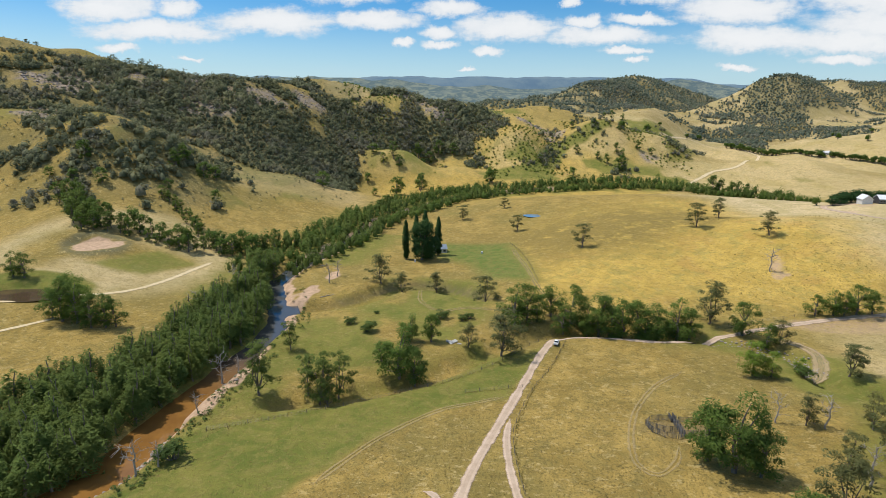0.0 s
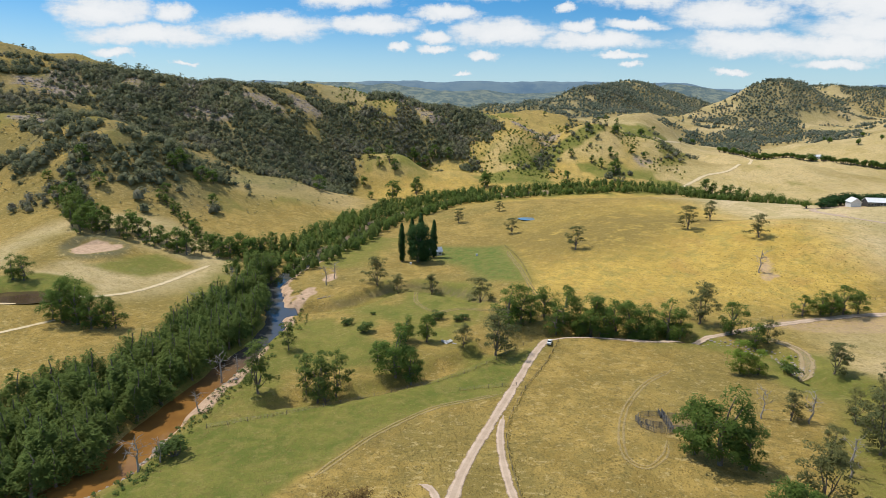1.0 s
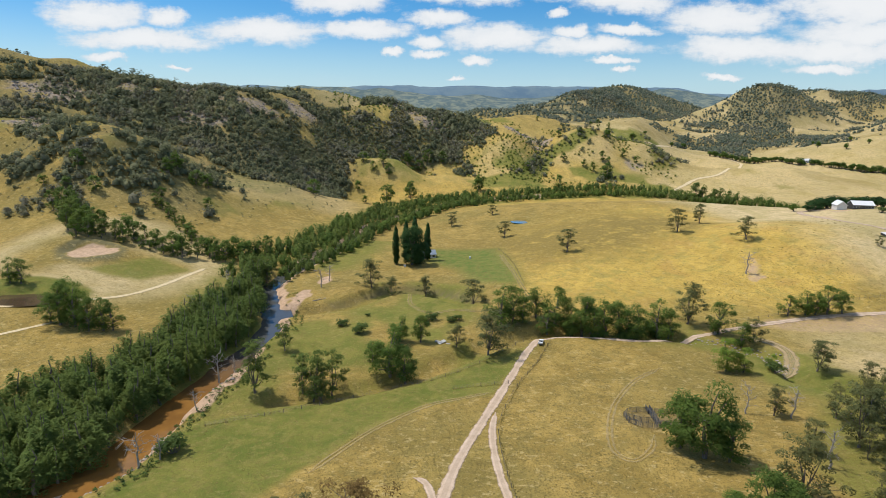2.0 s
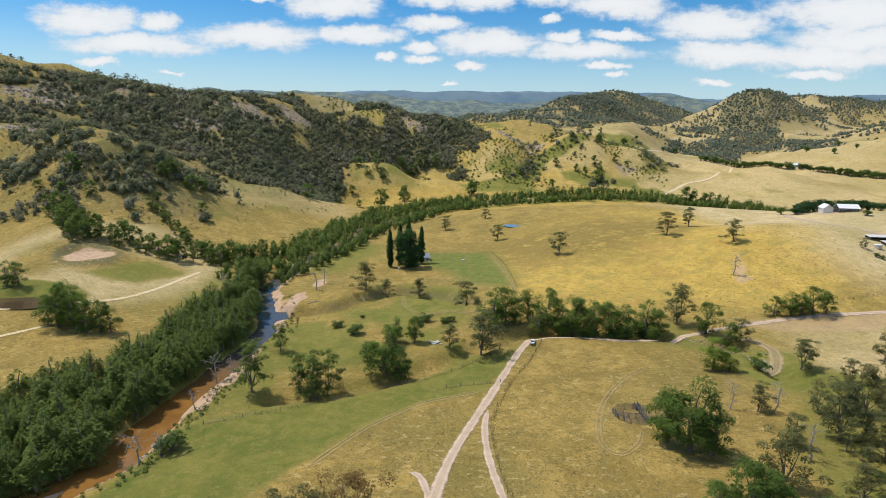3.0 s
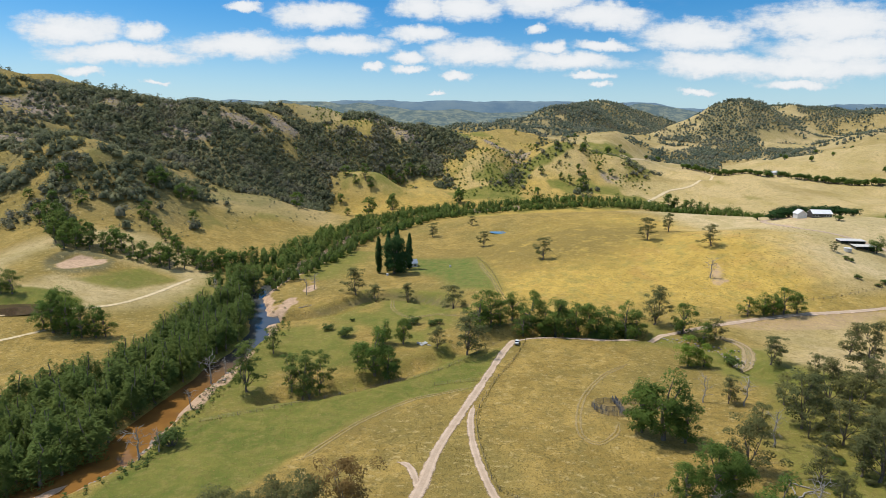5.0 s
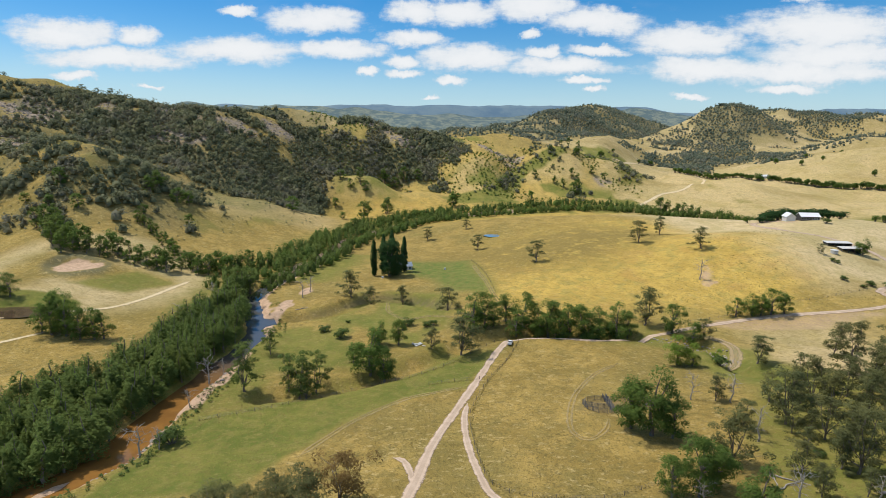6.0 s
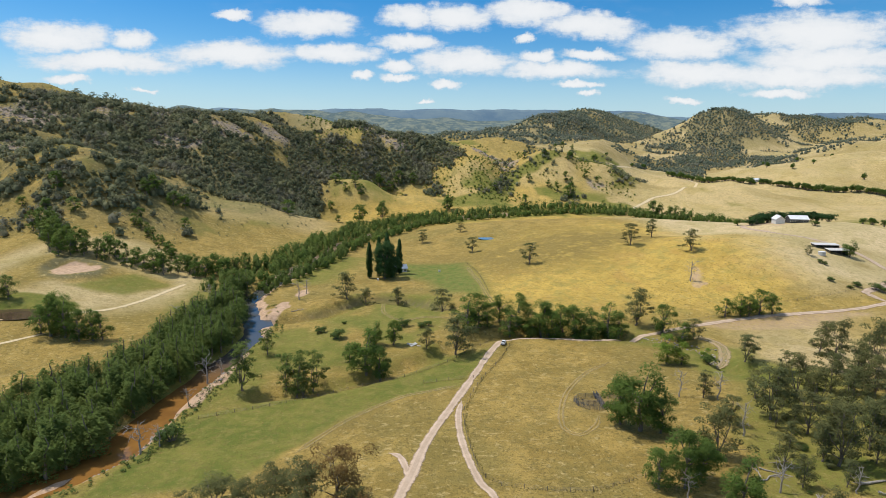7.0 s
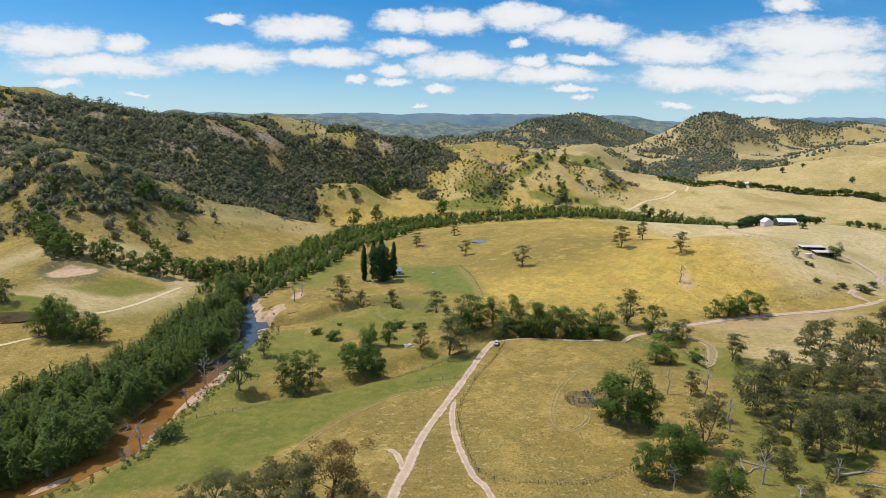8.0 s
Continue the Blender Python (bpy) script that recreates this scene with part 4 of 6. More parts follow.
def plumes(rng, spindles, per, size):
    """Upright feathery plumes (x, y, foot, top, radius) of drooping needle sprays."""
    c, d = [], []
    for x, y, foot, top, radius in spindles:
        f, a = rng.uniform(0, 1, per) ** 0.8, rng.uniform(0, 6.283, per)
        w = radius * np.minimum(1, 0.5 + 2.2 * f) * (1 - f ** 3) ** 0.7 * rng.uniform(0.3, 1.0, per) ** 0.5 * (0.8 + 0.35 * np.sin(3 * a + 9 * f + x))
        c.append(np.stack([x + w * np.cos(a), y + w * np.sin(a), foot + (top - foot) * f], -1))
        d.append(np.stack([np.cos(a), np.sin(a), 0.25 + 0.9 * f], -1))
    c, d = np.concatenate(c), np.concatenate(d)
    d /= np.linalg.norm(d, axis=1)[:, None]
    out = c - c.mean(0) * np.array((1, 1, 0.7))
    out /= np.linalg.norm(out, axis=1)[:, None] + 1e-9
    return cards(rng, c, d, size, 1.7, 0.45, 0.4 * d + 0.7 * out)


def tree_thing(name, trunk, crown, bark, leaf, leaf_label=""):
    base = new(name)
    part("trunk", quick_mesh("trunk", trunk[0], trunk[1], bark, True), base)
    if crown is not None:
        part("crown", quick_mesh("crown", crown[0], crown[1], leaf, normals=crown[2]), base, leaf_label)
    return base


def casuarina(seed):
    """River oak, 10 m high: a straight stem and a soft, narrow, pointed crown."""
    rng = np.random.default_rng(seed)
    acc = ([], [])
    top = 10.0
    tube(acc, bent(rng, (0, 0, -0.5), (rng.normal(0, 0.3), rng.normal(0, 0.3), top * 0.95), 0.12, 6), np.linspace(0.22, 0.03, 6))
    spindles = [(0, 0, 0.9, top, 1.15)]
    for i in range(12):
        a, r = i * 2.4 + rng.uniform(-0.5, 0.5), rng.uniform(0.5, 1.6)
        high = top * rng.uniform(0.68, 1.0) * (1.1 - 0.22 * r)
        spindles.append((r * math.cos(a), r * math.sin(a), rng.uniform(0.3, 1.6) + (high * 0.4 if i % 3 == 0 else 0), high, rng.uniform(0.7, 1.15)))
    return tree_thing("river_oak", acc, plumes(rng, spindles, 150, 0.155), M["bark"], M["casuarina"])


def eucalypt(seed, leaf="eucalypt", spread=1.0, per=90, name="gum_tree", low=0.34, size=0.165, twigs=2):
    """Gum, 10 m high: forked limbs that carry separate clumps of leaves."""
    rng = np.random.default_rng(seed)
    acc = ([], [])
    lean = rng.normal(0, 0.4, 2)
    fork = max(0.9, 10 * low * rng.uniform(0.65, 0.95))
    p0 = (lean[0] * 0.4, lean[1] * 0.4, fork)
    tube(acc, bent(rng, (0, 0, -0.5), p0, 0.08, 4), (0.27, 0.23, 0.19, 0.16), 7)
    blobs = []
    for i in range(8):
        a = i * 2.4 + rng.uniform(-0.4, 0.4)
        f = i / 7
        reach = rng.uniform(1.5, 3.0) * spread * (1.05 - 0.75 * f * f)
        tip = np.array((lean[0] + reach * math.cos(a), lean[1] + reach * math.sin(a), 10 * low + 1.0 + (8.0 - 10 * low) * f + rng.uniform(-0.5, 0.5)))
        tube(acc, bent(rng, p0, tip, 0.22, 4), (0.12, 0.085, 0.05, 0.02), 5)
        for k in range(5):
            c = tip + rng.normal(0, 0.85, 3) * np.array((spread, spread, 0.6)) - np.array((tip[0], tip[1], 0)) * rng.uniform(0, 0.35)
            c[2] = min(c[2], 9.4)
            s = rng.uniform(0.6, 1.15) * (0.85 + 0.15 * spread)
            blobs.append((c, (s * 1.1, s * 1.1, s * 0.75)))
            if k < twigs:
                tube(acc, bent(rng, tip * 0.8 + np.array(p0) * 0.2, c, 0.1, 3), (0.04, 0.028, 0.012), 4)
    return tree_thing(name, acc, crown_of(rng, blobs, per, size, 1.2), M["bark"], M[leaf])


def broad_tree(seed, leaf="green", name="broadleaf_tree", per=165, clumps=30, size=0.19):
    """Full leafy tree, 10 m high, with a crown that reaches low."""
    rng = np.random.default_rng(seed)
    acc = ([], [])
    tube(acc, bent(rng, (0, 0, -0.5), (0.4, 0.3, 4.0), 0.2, 4), (0.34, 0.28, 0.22, 0.14), 7)
    blobs = []
    limb = rng.uniform(0.7, 1.2, 7) if clumps < 40 else np.ones(7)
    for i in range(clumps):
        f = rng.uniform(0, 1)
        which = int(rng.integers(7))
        a = which * 0.9 + rng.normal(0, 0.25 if clumps < 40 else 0.6) + 1.3 * f
        wide = limb[which] * 3.6 * math.sin(math.pi * (0.22 + 0.68 * f)) * rng.uniform(0.35, 1.0)
        c = np.array((wide * math.cos(a), wide * math.sin(a), 1.05 + 8.1 * f - (0.7 * (1 - f) if clumps > 40 else 0)))
        s = rng.uniform(0.9, 1.7)
        blobs.append((c, (s, s, s * 1.0)))
        if i % 2 == 0:
            tube(acc, bent(rng, (0, 0, min(4.3, c[2] * 0.7)), c, 0.15, 3), (0.16, 0.09, 0.03), 5)
    return tree_thing(name, acc, crown_of(rng, blobs, per, size, 1.2), M["bark"], M[leaf])


def poplar(seed):
    """Columnar poplar, 10 m high."""
    rng = np.random.default_rng(seed)
    acc = ([], [])
    tube(acc, bent(rng, (0, 0, -0.5), (0, 0, 9.6), 0.05, 6), np.linspace(0.2, 0.03, 6))
    blobs = []
    for i in range(30):
        f = i / 29
        a = rng.uniform(0, 6.28)
        w = 0.95 * math.sin(math.pi * (0.16 + 0.8 * f)) ** 0.6
        blobs.append(((0.18 * w * math.cos(a), 0.18 * w * math.sin(a), 0.5 + 9.1 * f), (w * 0.85, w * 0.85, 0.6)))
    return tree_thing("poplar", acc, crown_of(rng, blobs, 230, 0.12, 1.5, 0.7), M["bark"], M["poplar"])


def dead_tree(seed, spread=1.4):
    """Bare standing tree, 10 m high."""
    rng = np.random.default_rng(seed)
    acc = ([], [])
    tube(acc, bent(rng, (0, 0, -0.5), (rng.normal(0, 0.5), rng.normal(0, 0.5), 9.0), 0.25, 6), np.linspace(0.3, 0.06, 6), 7)
    for i in range(12):
        z = rng.uniform(2.6, 8.4)
        a, r = rng.uniform(0, 6.28), rng.uniform(0.6, 2.1) * spread
        tip = np.array((r * math.cos(a), r * math.sin(a), z + rng.uniform(0.8, 2.4)))
        tube(acc, bent(rng, (0, 0, z), tip, 0.18, 4), (0.1, 0.07, 0.045, 0.02), 5)
        for k in range(3):
            tube(acc, bent(rng, tip * 0.75 + np.array((0, 0, z * 0.25)), tip + rng.normal(0, 0.7, 3), 0.08, 3), (0.05, 0.035, 0.012), 4)
    base = new("dead_tree")
    part("trunk", quick_mesh("trunk", acc[0], acc[1], M["deadwood"], True), base)
    return base


def bush(seed, leaf="shrub", name="shrub"):
    """Rounded shrub, 2 m high."""
    rng = np.random.default_rng(seed)
    acc = ([], [])
    blobs = []
    for i in range(9):
        a, r = rng.uniform(0, 6.28), rng.uniform(0.1, 0.95)
        c = (r * math.cos(a), r * math.sin(a), rng.uniform(0.55, 1.4))
        s = rng.uniform(0.45, 0.7)
        blobs.append((c, (s, s, s * 0.9)))
        tube(acc, bent(rng, (0, 0, -0.2), c, 0.05, 3), (0.06, 0.045, 0.02), 4)
    return tree_thing(name, acc, crown_of(rng, blobs, 80, 0.15), M["bark"], M[leaf])


MODELS = {}
PICK = np.random.default_rng(5)


def plant(kind, x, y, high, label, category="tree", group="", wide=1.0):
    """A plant of that kind and height, standing on the ground; each kind has a few shapes."""
    make, shapes, size = KINDS[kind]
    which = int(PICK.integers(shapes))
    z = float(ground_z(x, y)) - 0.05
    k = high / size
    m = pose(x, y, z, 0, 0, float(PICK.uniform(0, 360))) @ Matrix.Diagonal((k * wide * PICK.uniform(0.92, 1.1), k * wide * PICK.uniform(0.92, 1.1), k, 1))
    if (kind, which) in MODELS:
        ob = copy_thing(MODELS[kind, which], m)
    else:
        ob = MODELS[kind, which] = make(which)
        SHAPED.append((ob, m))
    tagged(ob, label, category, group)
    return ob


SHAPED = []
KINDS = {
    "oak": (lambda k: casuarina(100 + k), 6, 10.0),
    "gum": (lambda k: eucalypt(200 + k, low=0.16), 6, 10.0),
    "wide_gum": (lambda k: eucalypt(230 + k, spread=1.35, per=100, size=0.15), 3, 10.0),
    "rusty_gum": (lambda k: eucalypt(235 + k, "rusty", 1.35, 100, "gum_tree", 0.34, 0.15), 2, 10.0),
    "airy": (lambda k: eucalypt(240 + k, "casuarina", 0.8, 84, "river_oak", 0.14, 0.16), 4, 10.0),
    "airy_far": (lambda k: eucalypt(290 + k, "casuarina", 0.75, 26, "tree", 0.16, 0.3, 0), 3, 10.0),
    "dark_gum": (lambda k: broad_tree(250 + k, "green", "gully_tree", 150, 24), 5, 10.0),
    "far_tree": (lambda k: broad_tree(270 + k, "green", "tree", 56, 20, 0.36), 5, 10.0),
    "far_gum": (lambda k: eucalypt(280 + k, "eucalypt", 1.1, 24, "gum_tree", 0.3, 0.32, 0), 3, 10.0),
    "broad": (lambda k: broad_tree(300 + k), 4, 10.0),
    "willow": (lambda k: broad_tree(320 + k, "bright", "willow"), 2, 10.0),
    "dense": (lambda k: broad_tree(340 + k, "poplar", "broadleaf_tree", 260, 52), 1, 10.0),
    "poplar": (lambda k: poplar(360 + k), 2, 10.0),
    "hedge": (lambda k: bush(540 + k, "poplar", "hedge_tree"), 3, 2.0),
    "row_tree": (lambda k: bush(560 + k, "green", "tree"), 3, 2.0),
    "dead": (lambda k: dead_tree(400 + k), 4, 10.0),
    "bush": (lambda k: bush(500 + k), 3, 2.0),
    "grey_bush": (lambda k: bush(520 + k, "eucalypt"), 3, 2.0),
}

for x, y, h in [(92, 676, 9), (101, 698, 9), (139, 703, 12), (161, 690, 10), (169, 678, 13), (178, 664, 14), (181, 659, 19), (185, 700, 13), (191, 694, 11), (214, 715, 12), (229, 708, 11), (142, 761, 10), (167, 748, 9), (245, 971, 13), (232, 968, 10), (247, 912, 12), (199, 742, 10), (262, 837, 13), (138, 928, 8), (-27, 708, 17), (-52, 706, 18), (-9, 705, 15), (-38, 702, 14), (-46, 694, 12), (119, 615, 16), (30, 605, 17), (33, 611, 18), (-66, 622, 13), (-84, 628, 11), (-98, 606, 12)]:
    plant("far_tree", x, y, h, "dark green tree on the golden hillside", group="hillside trees")
for x, y, h in [(-172, 397, 9), (-196, 381, 8), (-230, 363, 10), (-204, 409, 13), (-203, 421, 14), (-188, 418, 12), (-183, 426, 12), (-268, 369, 8), (-249, 364, 8), (-250, 380, 13), (-119, 493, 13), (-97, 644, 13), (-41, 582, 16), (-59, 526, 17), (-76, 506, 8), (-62, 479, 10)]:
    plant("far_tree", x, y, h, "dark spreading tree on the dry hillside", group="hillside trees", wide=1.2)
for x, y, h in [(-405, 690, 10), (-388, 692, 9), (-372, 690, 10), (-430, 665, 8), (-470, 640, 10), (-462, 645, 9), (-290, 690, 9), (-272, 690, 8), (-238, 692, 9), (-228, 695, 8), (860, 1600, 12), (880, 1605, 13), (905, 1598, 12), (925, 1600, 11)]:
    plant("far_gum", x, y, h, "gum tree standing out on the ridge skyline", group="skyline trees", wide=1.2)
for x, y, h in [(257, 397, 7), (262, 399, 7.5), (267, 400, 7), (272, 401, 8), (277, 400, 7.5), (282, 400, 8), (287, 399, 7.5), (292, 398, 8), (297, 396, 7.5), (301, 393, 7), (254, 392, 6), (306, 388, 6), (246, 386, 5)]:
    plant("hedge", x, y, h * 1.2, "dark hedge tree behind the white-roofed house", group="house windbreak", wide=1.35)
for x, y, h in [(264, 847, 12), (203, 751, 10), (559, 888, 11), (574, 842, 10), (627, 916, 9), (626, 873, 9), (628, 764, 11), (700, 934, 8), (412, 1028, 12), (363, 953, 9), (308, 923, 7), (612, 985, 10), (300, 860, 8)]:
    plant("row_tree", x, y, h, "lone dark tree on a far golden slope", group="far paddock trees", wide=0.8)
plant("broad", 253, 294, 10.5, "dark rounded leafy tree beside the farm sheds", wide=1.25)
for x, y, h in [(322, 374, 5.5), (327, 372, 6.5), (331, 375, 5.5), (336, 371, 6), (343, 374, 6.5), (349, 370, 6), (240, 392, 6)]:
    plant("row_tree", x, y, h, "dark leafy tree on the grassy rise", group="trees on the rise", wide=0.85)
WINDBREAK = [(408, 905), (414, 886), (441, 861), (458, 825), (479, 792), (514, 777), (543, 763), (560, 735), (590, 700), (640, 660)]
for k, (x, y) in enumerate(spline(WINDBREAK, 3.4)):
    plant("row_tree", x + PICK.uniform(-2, 2), y + PICK.uniform(-2, 2), PICK.uniform(5, 12), "dark tree in a windbreak row beside the far road", group="far windbreak", wide=1.0)

for x, y, h in [(258, 596, 18), (250, 590, 14), (266, 597, 15), (276, 594, 12), (284, 596, 13), (292, 595, 11), (243, 592, 12)]:
    plant("far_tree", x, y, h, "dark full tree at the bend of the creek", group="creek bend trees", wide=1.1)
OAK = "dark green river oak with a feathery pointed crown"
for x, y, h in [(121, 170, 10.7), (90, 139, 8.2), (14, 183, 15.3), (11, 241, 13.4), (3, 190, 8.6), (-38, 266, 13.5), (-27, 257, 10.4), (-11, 262, 9.6), (65, 302, 12.0), (38, 379, 10.3), (134, 326, 13.6), (160, 357, 12.4), (159, 296, 11.5), (34, 445, 7.9), (2, 423, 10.4), (97, 215, 16.1), (115, 198, 8.1), (221, 284, 5.5)]:
    plant("gum", x, y, h * 1.1, "olive-grey gum tree standing in dry grass", group="gum trees in the pasture", wide=1.2)
for x, y, h in [(100, 120, 16.9), (100, 93, 18.1), (112, 99, 14.4), (118, 96, 14.9), (116, 124, 14.2), (144, 154, 18.8), (153, 150, 19.5), (164, 157, 14.9), (152, 174, 13.8), (182, 172, 17.1), (139, 139, 15.5), (74, 100, 15.1), (117, 134, 15.0), (129, 158, 8.5), (128, 112, 13.2), (104, 110, 13.0), (124, 122, 14.0), (115, 140, 9.7), (137, 128, 14.5), (105, 136, 9.5), (129, 136, 13.3), (87, 118, 9.4), (145, 124, 16.0), (130, 103, 15.6), (175, 150, 16.5)]:
    plant("gum", x, y, h, "grey-green gum tree in open woodland", group="woodland gums", wide=1.0)
for x, y, h in [(-17, 79, 16.3), (-10, 74, 8.5)]:
    plant("rusty_gum", x, y, h, "gum tree with rusty brown new leaves on the slope below", group="gums on the near slope", wide=1.0)
for x, y, h in [(-23, 77, 14.2), (-30, 79, 12.5), (-42, 81, 11.3), (-35, 78, 10.5), (-13, 76, 9.1), (-24, 74, 11.4), (-48, 80, 7.8)]:
    plant("wide_gum", x, y, h, "brownish gum tree crown on the slope below", group="gums on the near slope", wide=1.1)
for x, y, h in [(105, 205, 13.5), (81, 205, 17.2), (73, 203, 15.8), (66, 203, 16.3), (60, 204, 15.9), (52, 205, 17.2), (43, 211, 16.5), (48, 206, 14.1), (36, 218, 12.6), (26, 212, 16.2), (21, 209, 17.3), (110, 197, 10.1), (142, 223, 9.2), (149, 223, 11.4), (158, 223, 12.6), (164, 223, 9.8), (153, 223, 9.8), (56, 203, 13.7), (69, 202, 12.9), (86, 206, 11.7), (30, 213, 10.5), (39, 207, 12.4)]:
    plant("dark_gum", x, y, h, "dark green tree in a row along the gully", group="trees along the gully", wide=1.15)
for x, y, h in [(61, 116, 20.5), (66, 114, 11.5), (60, 87, 14.8), (68, 78, 12.8), (57, 121, 13.7), (-19, 168, 17.9), (-14, 166, 13.2), (-26, 178, 7.7), (-10, 194, 10.6), (-18, 194, 10.4), (54, 87, 10.3), (65, 90, 11.2)]:
    plant("broad", x, y, h, "large leafy green tree beside the yards and creek", group="leafy green trees")
for x, y, h in [(92, 171, 11.5), (97, 170, 9.0), (109, 175, 5.5)]:
    plant("willow", x, y, h, "bright yellow-green leafy tree by the gully")
for x, y, h in [(-30, 311, 22), (-25, 319, 24), (-20, 321, 26), (-12.5, 321, 22)]:
    plant("poplar", x, y, h, "tall narrow dark green poplar by the homestead", group="poplars", wide=1.15)
for x, y, h in [(-20.5, 310, 23)]:
    plant("dense", x, y, h, "dense dark green conical tree hiding the homestead", wide=0.92)
for x, y, h in [(144, 263, 12.7), (83, 140, 8.7), (59, 83, 7.0), (94, 137, 9.8), (87, 111, 10.6), (-72, 143, 7.2), (-74, 164, 11.9), (-71, 170, 6.4), (-74, 115, 10.4), (-70, 118, 7.0), (80, 84, 8.1), (-103, 214, 12.1), (-63, 266, 10.9), (-105, 255, 10.4), (-61, 277, 9.7), (96, 82, 6.7)]:
    plant("dead", x, y, h, "bare grey dead tree with broken limbs", group="dead trees")
BELT = [(-240, 345), (-216, 318), (-203, 304), (-186, 308), (-163, 307), (-144, 306), (-128, 309), (-115, 319), (-104, 330)]
SPUR_GULLY = [(-196, 372), (-172, 352), (-152, 330), (-128, 314)]
for x, y, h in [(-151, 203, 18.3), (-145, 203, 18.8), (-156, 205, 12.3), (-138, 200, 13.8), (-133, 201, 13.8), (-130, 202, 12.0), (-155, 215, 14.8), (-191, 238, 11.9), (-147, 210, 13.8), (-196, 238, 12.4)]:
    plant("dark_gum", x, y, h, "dark green tree in a dense clump by the dam", group="clump by the dam", wide=0.95)
for x, y, h in [(-35, 204, 4.5), (-43, 212, 3.1), (-7, 218, 4.0), (1, 215, 2.6), (4, 217, 2.7), (-68, 121, 5.0), (108, 171, 4.0), (-34, 224, 1.6), (-9, 212, 2.6), (277, 361, 4.2), (224, 249, 3.1), (232, 247, 4.0), (245, 255, 3.1), (213, 254, 2.5), (219, 247, 2.1), (234, 244, 3.6), (221, 275, 2.3), (223, 273, 2.3)]:
    plant("bush", x, y, h, "rounded green shrub in the grass", "shrub", "shrubs", wide=1.3)
for x, y, h in [(-41, 154, 17.0), (-45, 157, 13.6), (-36, 157, 14.7), (-38, 152, 11), (-59, 154, 17.4), (-59, 187, 10.9), (-104, 222, 9.8), (-92, 255, 19.5), (-92, 271, 17.4), (-73, 630, 20.3), (-59, 562, 16.5), (-39, 557, 20.0)]:
    plant("airy", x, y, h, "feathery river oak standing in grass near the creek", group="river oaks", wide=0.95)


def scatter(rng, n, box, gap, keep):
    """Up to n places in the box, at least gap apart, where keep(x, y) allows."""
    x0, y0, x1, y1 = box
    got, cells = [], {}
    px, py = rng.uniform(x0, x1, n), rng.uniform(y0, y1, n)
    ok = keep(px, py) > rng.uniform(0, 1, n)
    for x, y in zip(px[ok], py[ok]):
        i, j = int(x // gap), int(y // gap)
        if all((x - a) ** 2 + (y - b) ** 2 > gap * gap for u in (-1, 0, 1) for v in (-1, 0, 1) for a, b in cells.get((i + u, j + v), ())):
            cells.setdefault((i, j), []).append((x, y))
            got.append((x, y))
    return got


FOREST = [(-133, 114), (-126, 130), (-116, 150), (-105, 179), (-104, 212), (-100, 250), (-97, 285), (-84, 262), (-78, 237), (-72, 212), (-76, 186), (-82, 159), (-85, 142), (-87, 130), (-87, 117), (-93, 106), (-101, 97), (-122, 72), (-150, 40)]


def tree_belts():
    rng = np.random.default_rng(13)
    for x, y in scatter(rng, 12000, (-260, 290, -90, 400), 4.6, lambda x, y: (along(x, y, BELT) < 6.0) * 1.0):
        plant("far_tree" if rng.random() < 0.7 else "airy_far", x, y, rng.uniform(6.0, 14.5), "dark tree in a belt at the foot of the hill", group="tree belt below the hill", wide=rng.uniform(0.75, 1.1))
    for x, y in scatter(rng, 6000, (-260, 290, -90, 400), 4.0, lambda x, y: (along(x, y, SPUR_GULLY) < 3.5) * 1.0):
        plant("far_tree", x, y, rng.uniform(4, 7.5), "small dark tree filling a hillside gully", group="hillside gully trees")


tree_belts()


def open_woodland():
    rng = np.random.default_rng(15)
    floor = [(76, 58), (150, 58), (175, 120), (140, 150), (104, 130), (88, 100)]
    for x, y in scatter(rng, 1500, (70, 50, 180, 155), 9.0, lambda x, y: inside(x, y, floor) * 0.9):
        plant("gum", x, y, rng.uniform(6.0, 12), "grey-green gum tree in open woodland", group="woodland gums", wide=rng.uniform(0.85, 1.1))
    for x, y in scatter(rng, 700, (70, 50, 180, 155), 4.5, lambda x, y: inside(x, y, floor) * 0.35):
        plant("bush" if rng.random() < 0.4 else "grey_bush", x, y, rng.uniform(0.7, 2.0), "low green shrub under the gums", "shrub", "woodland shrubs", wide=1.2)


open_woodland()


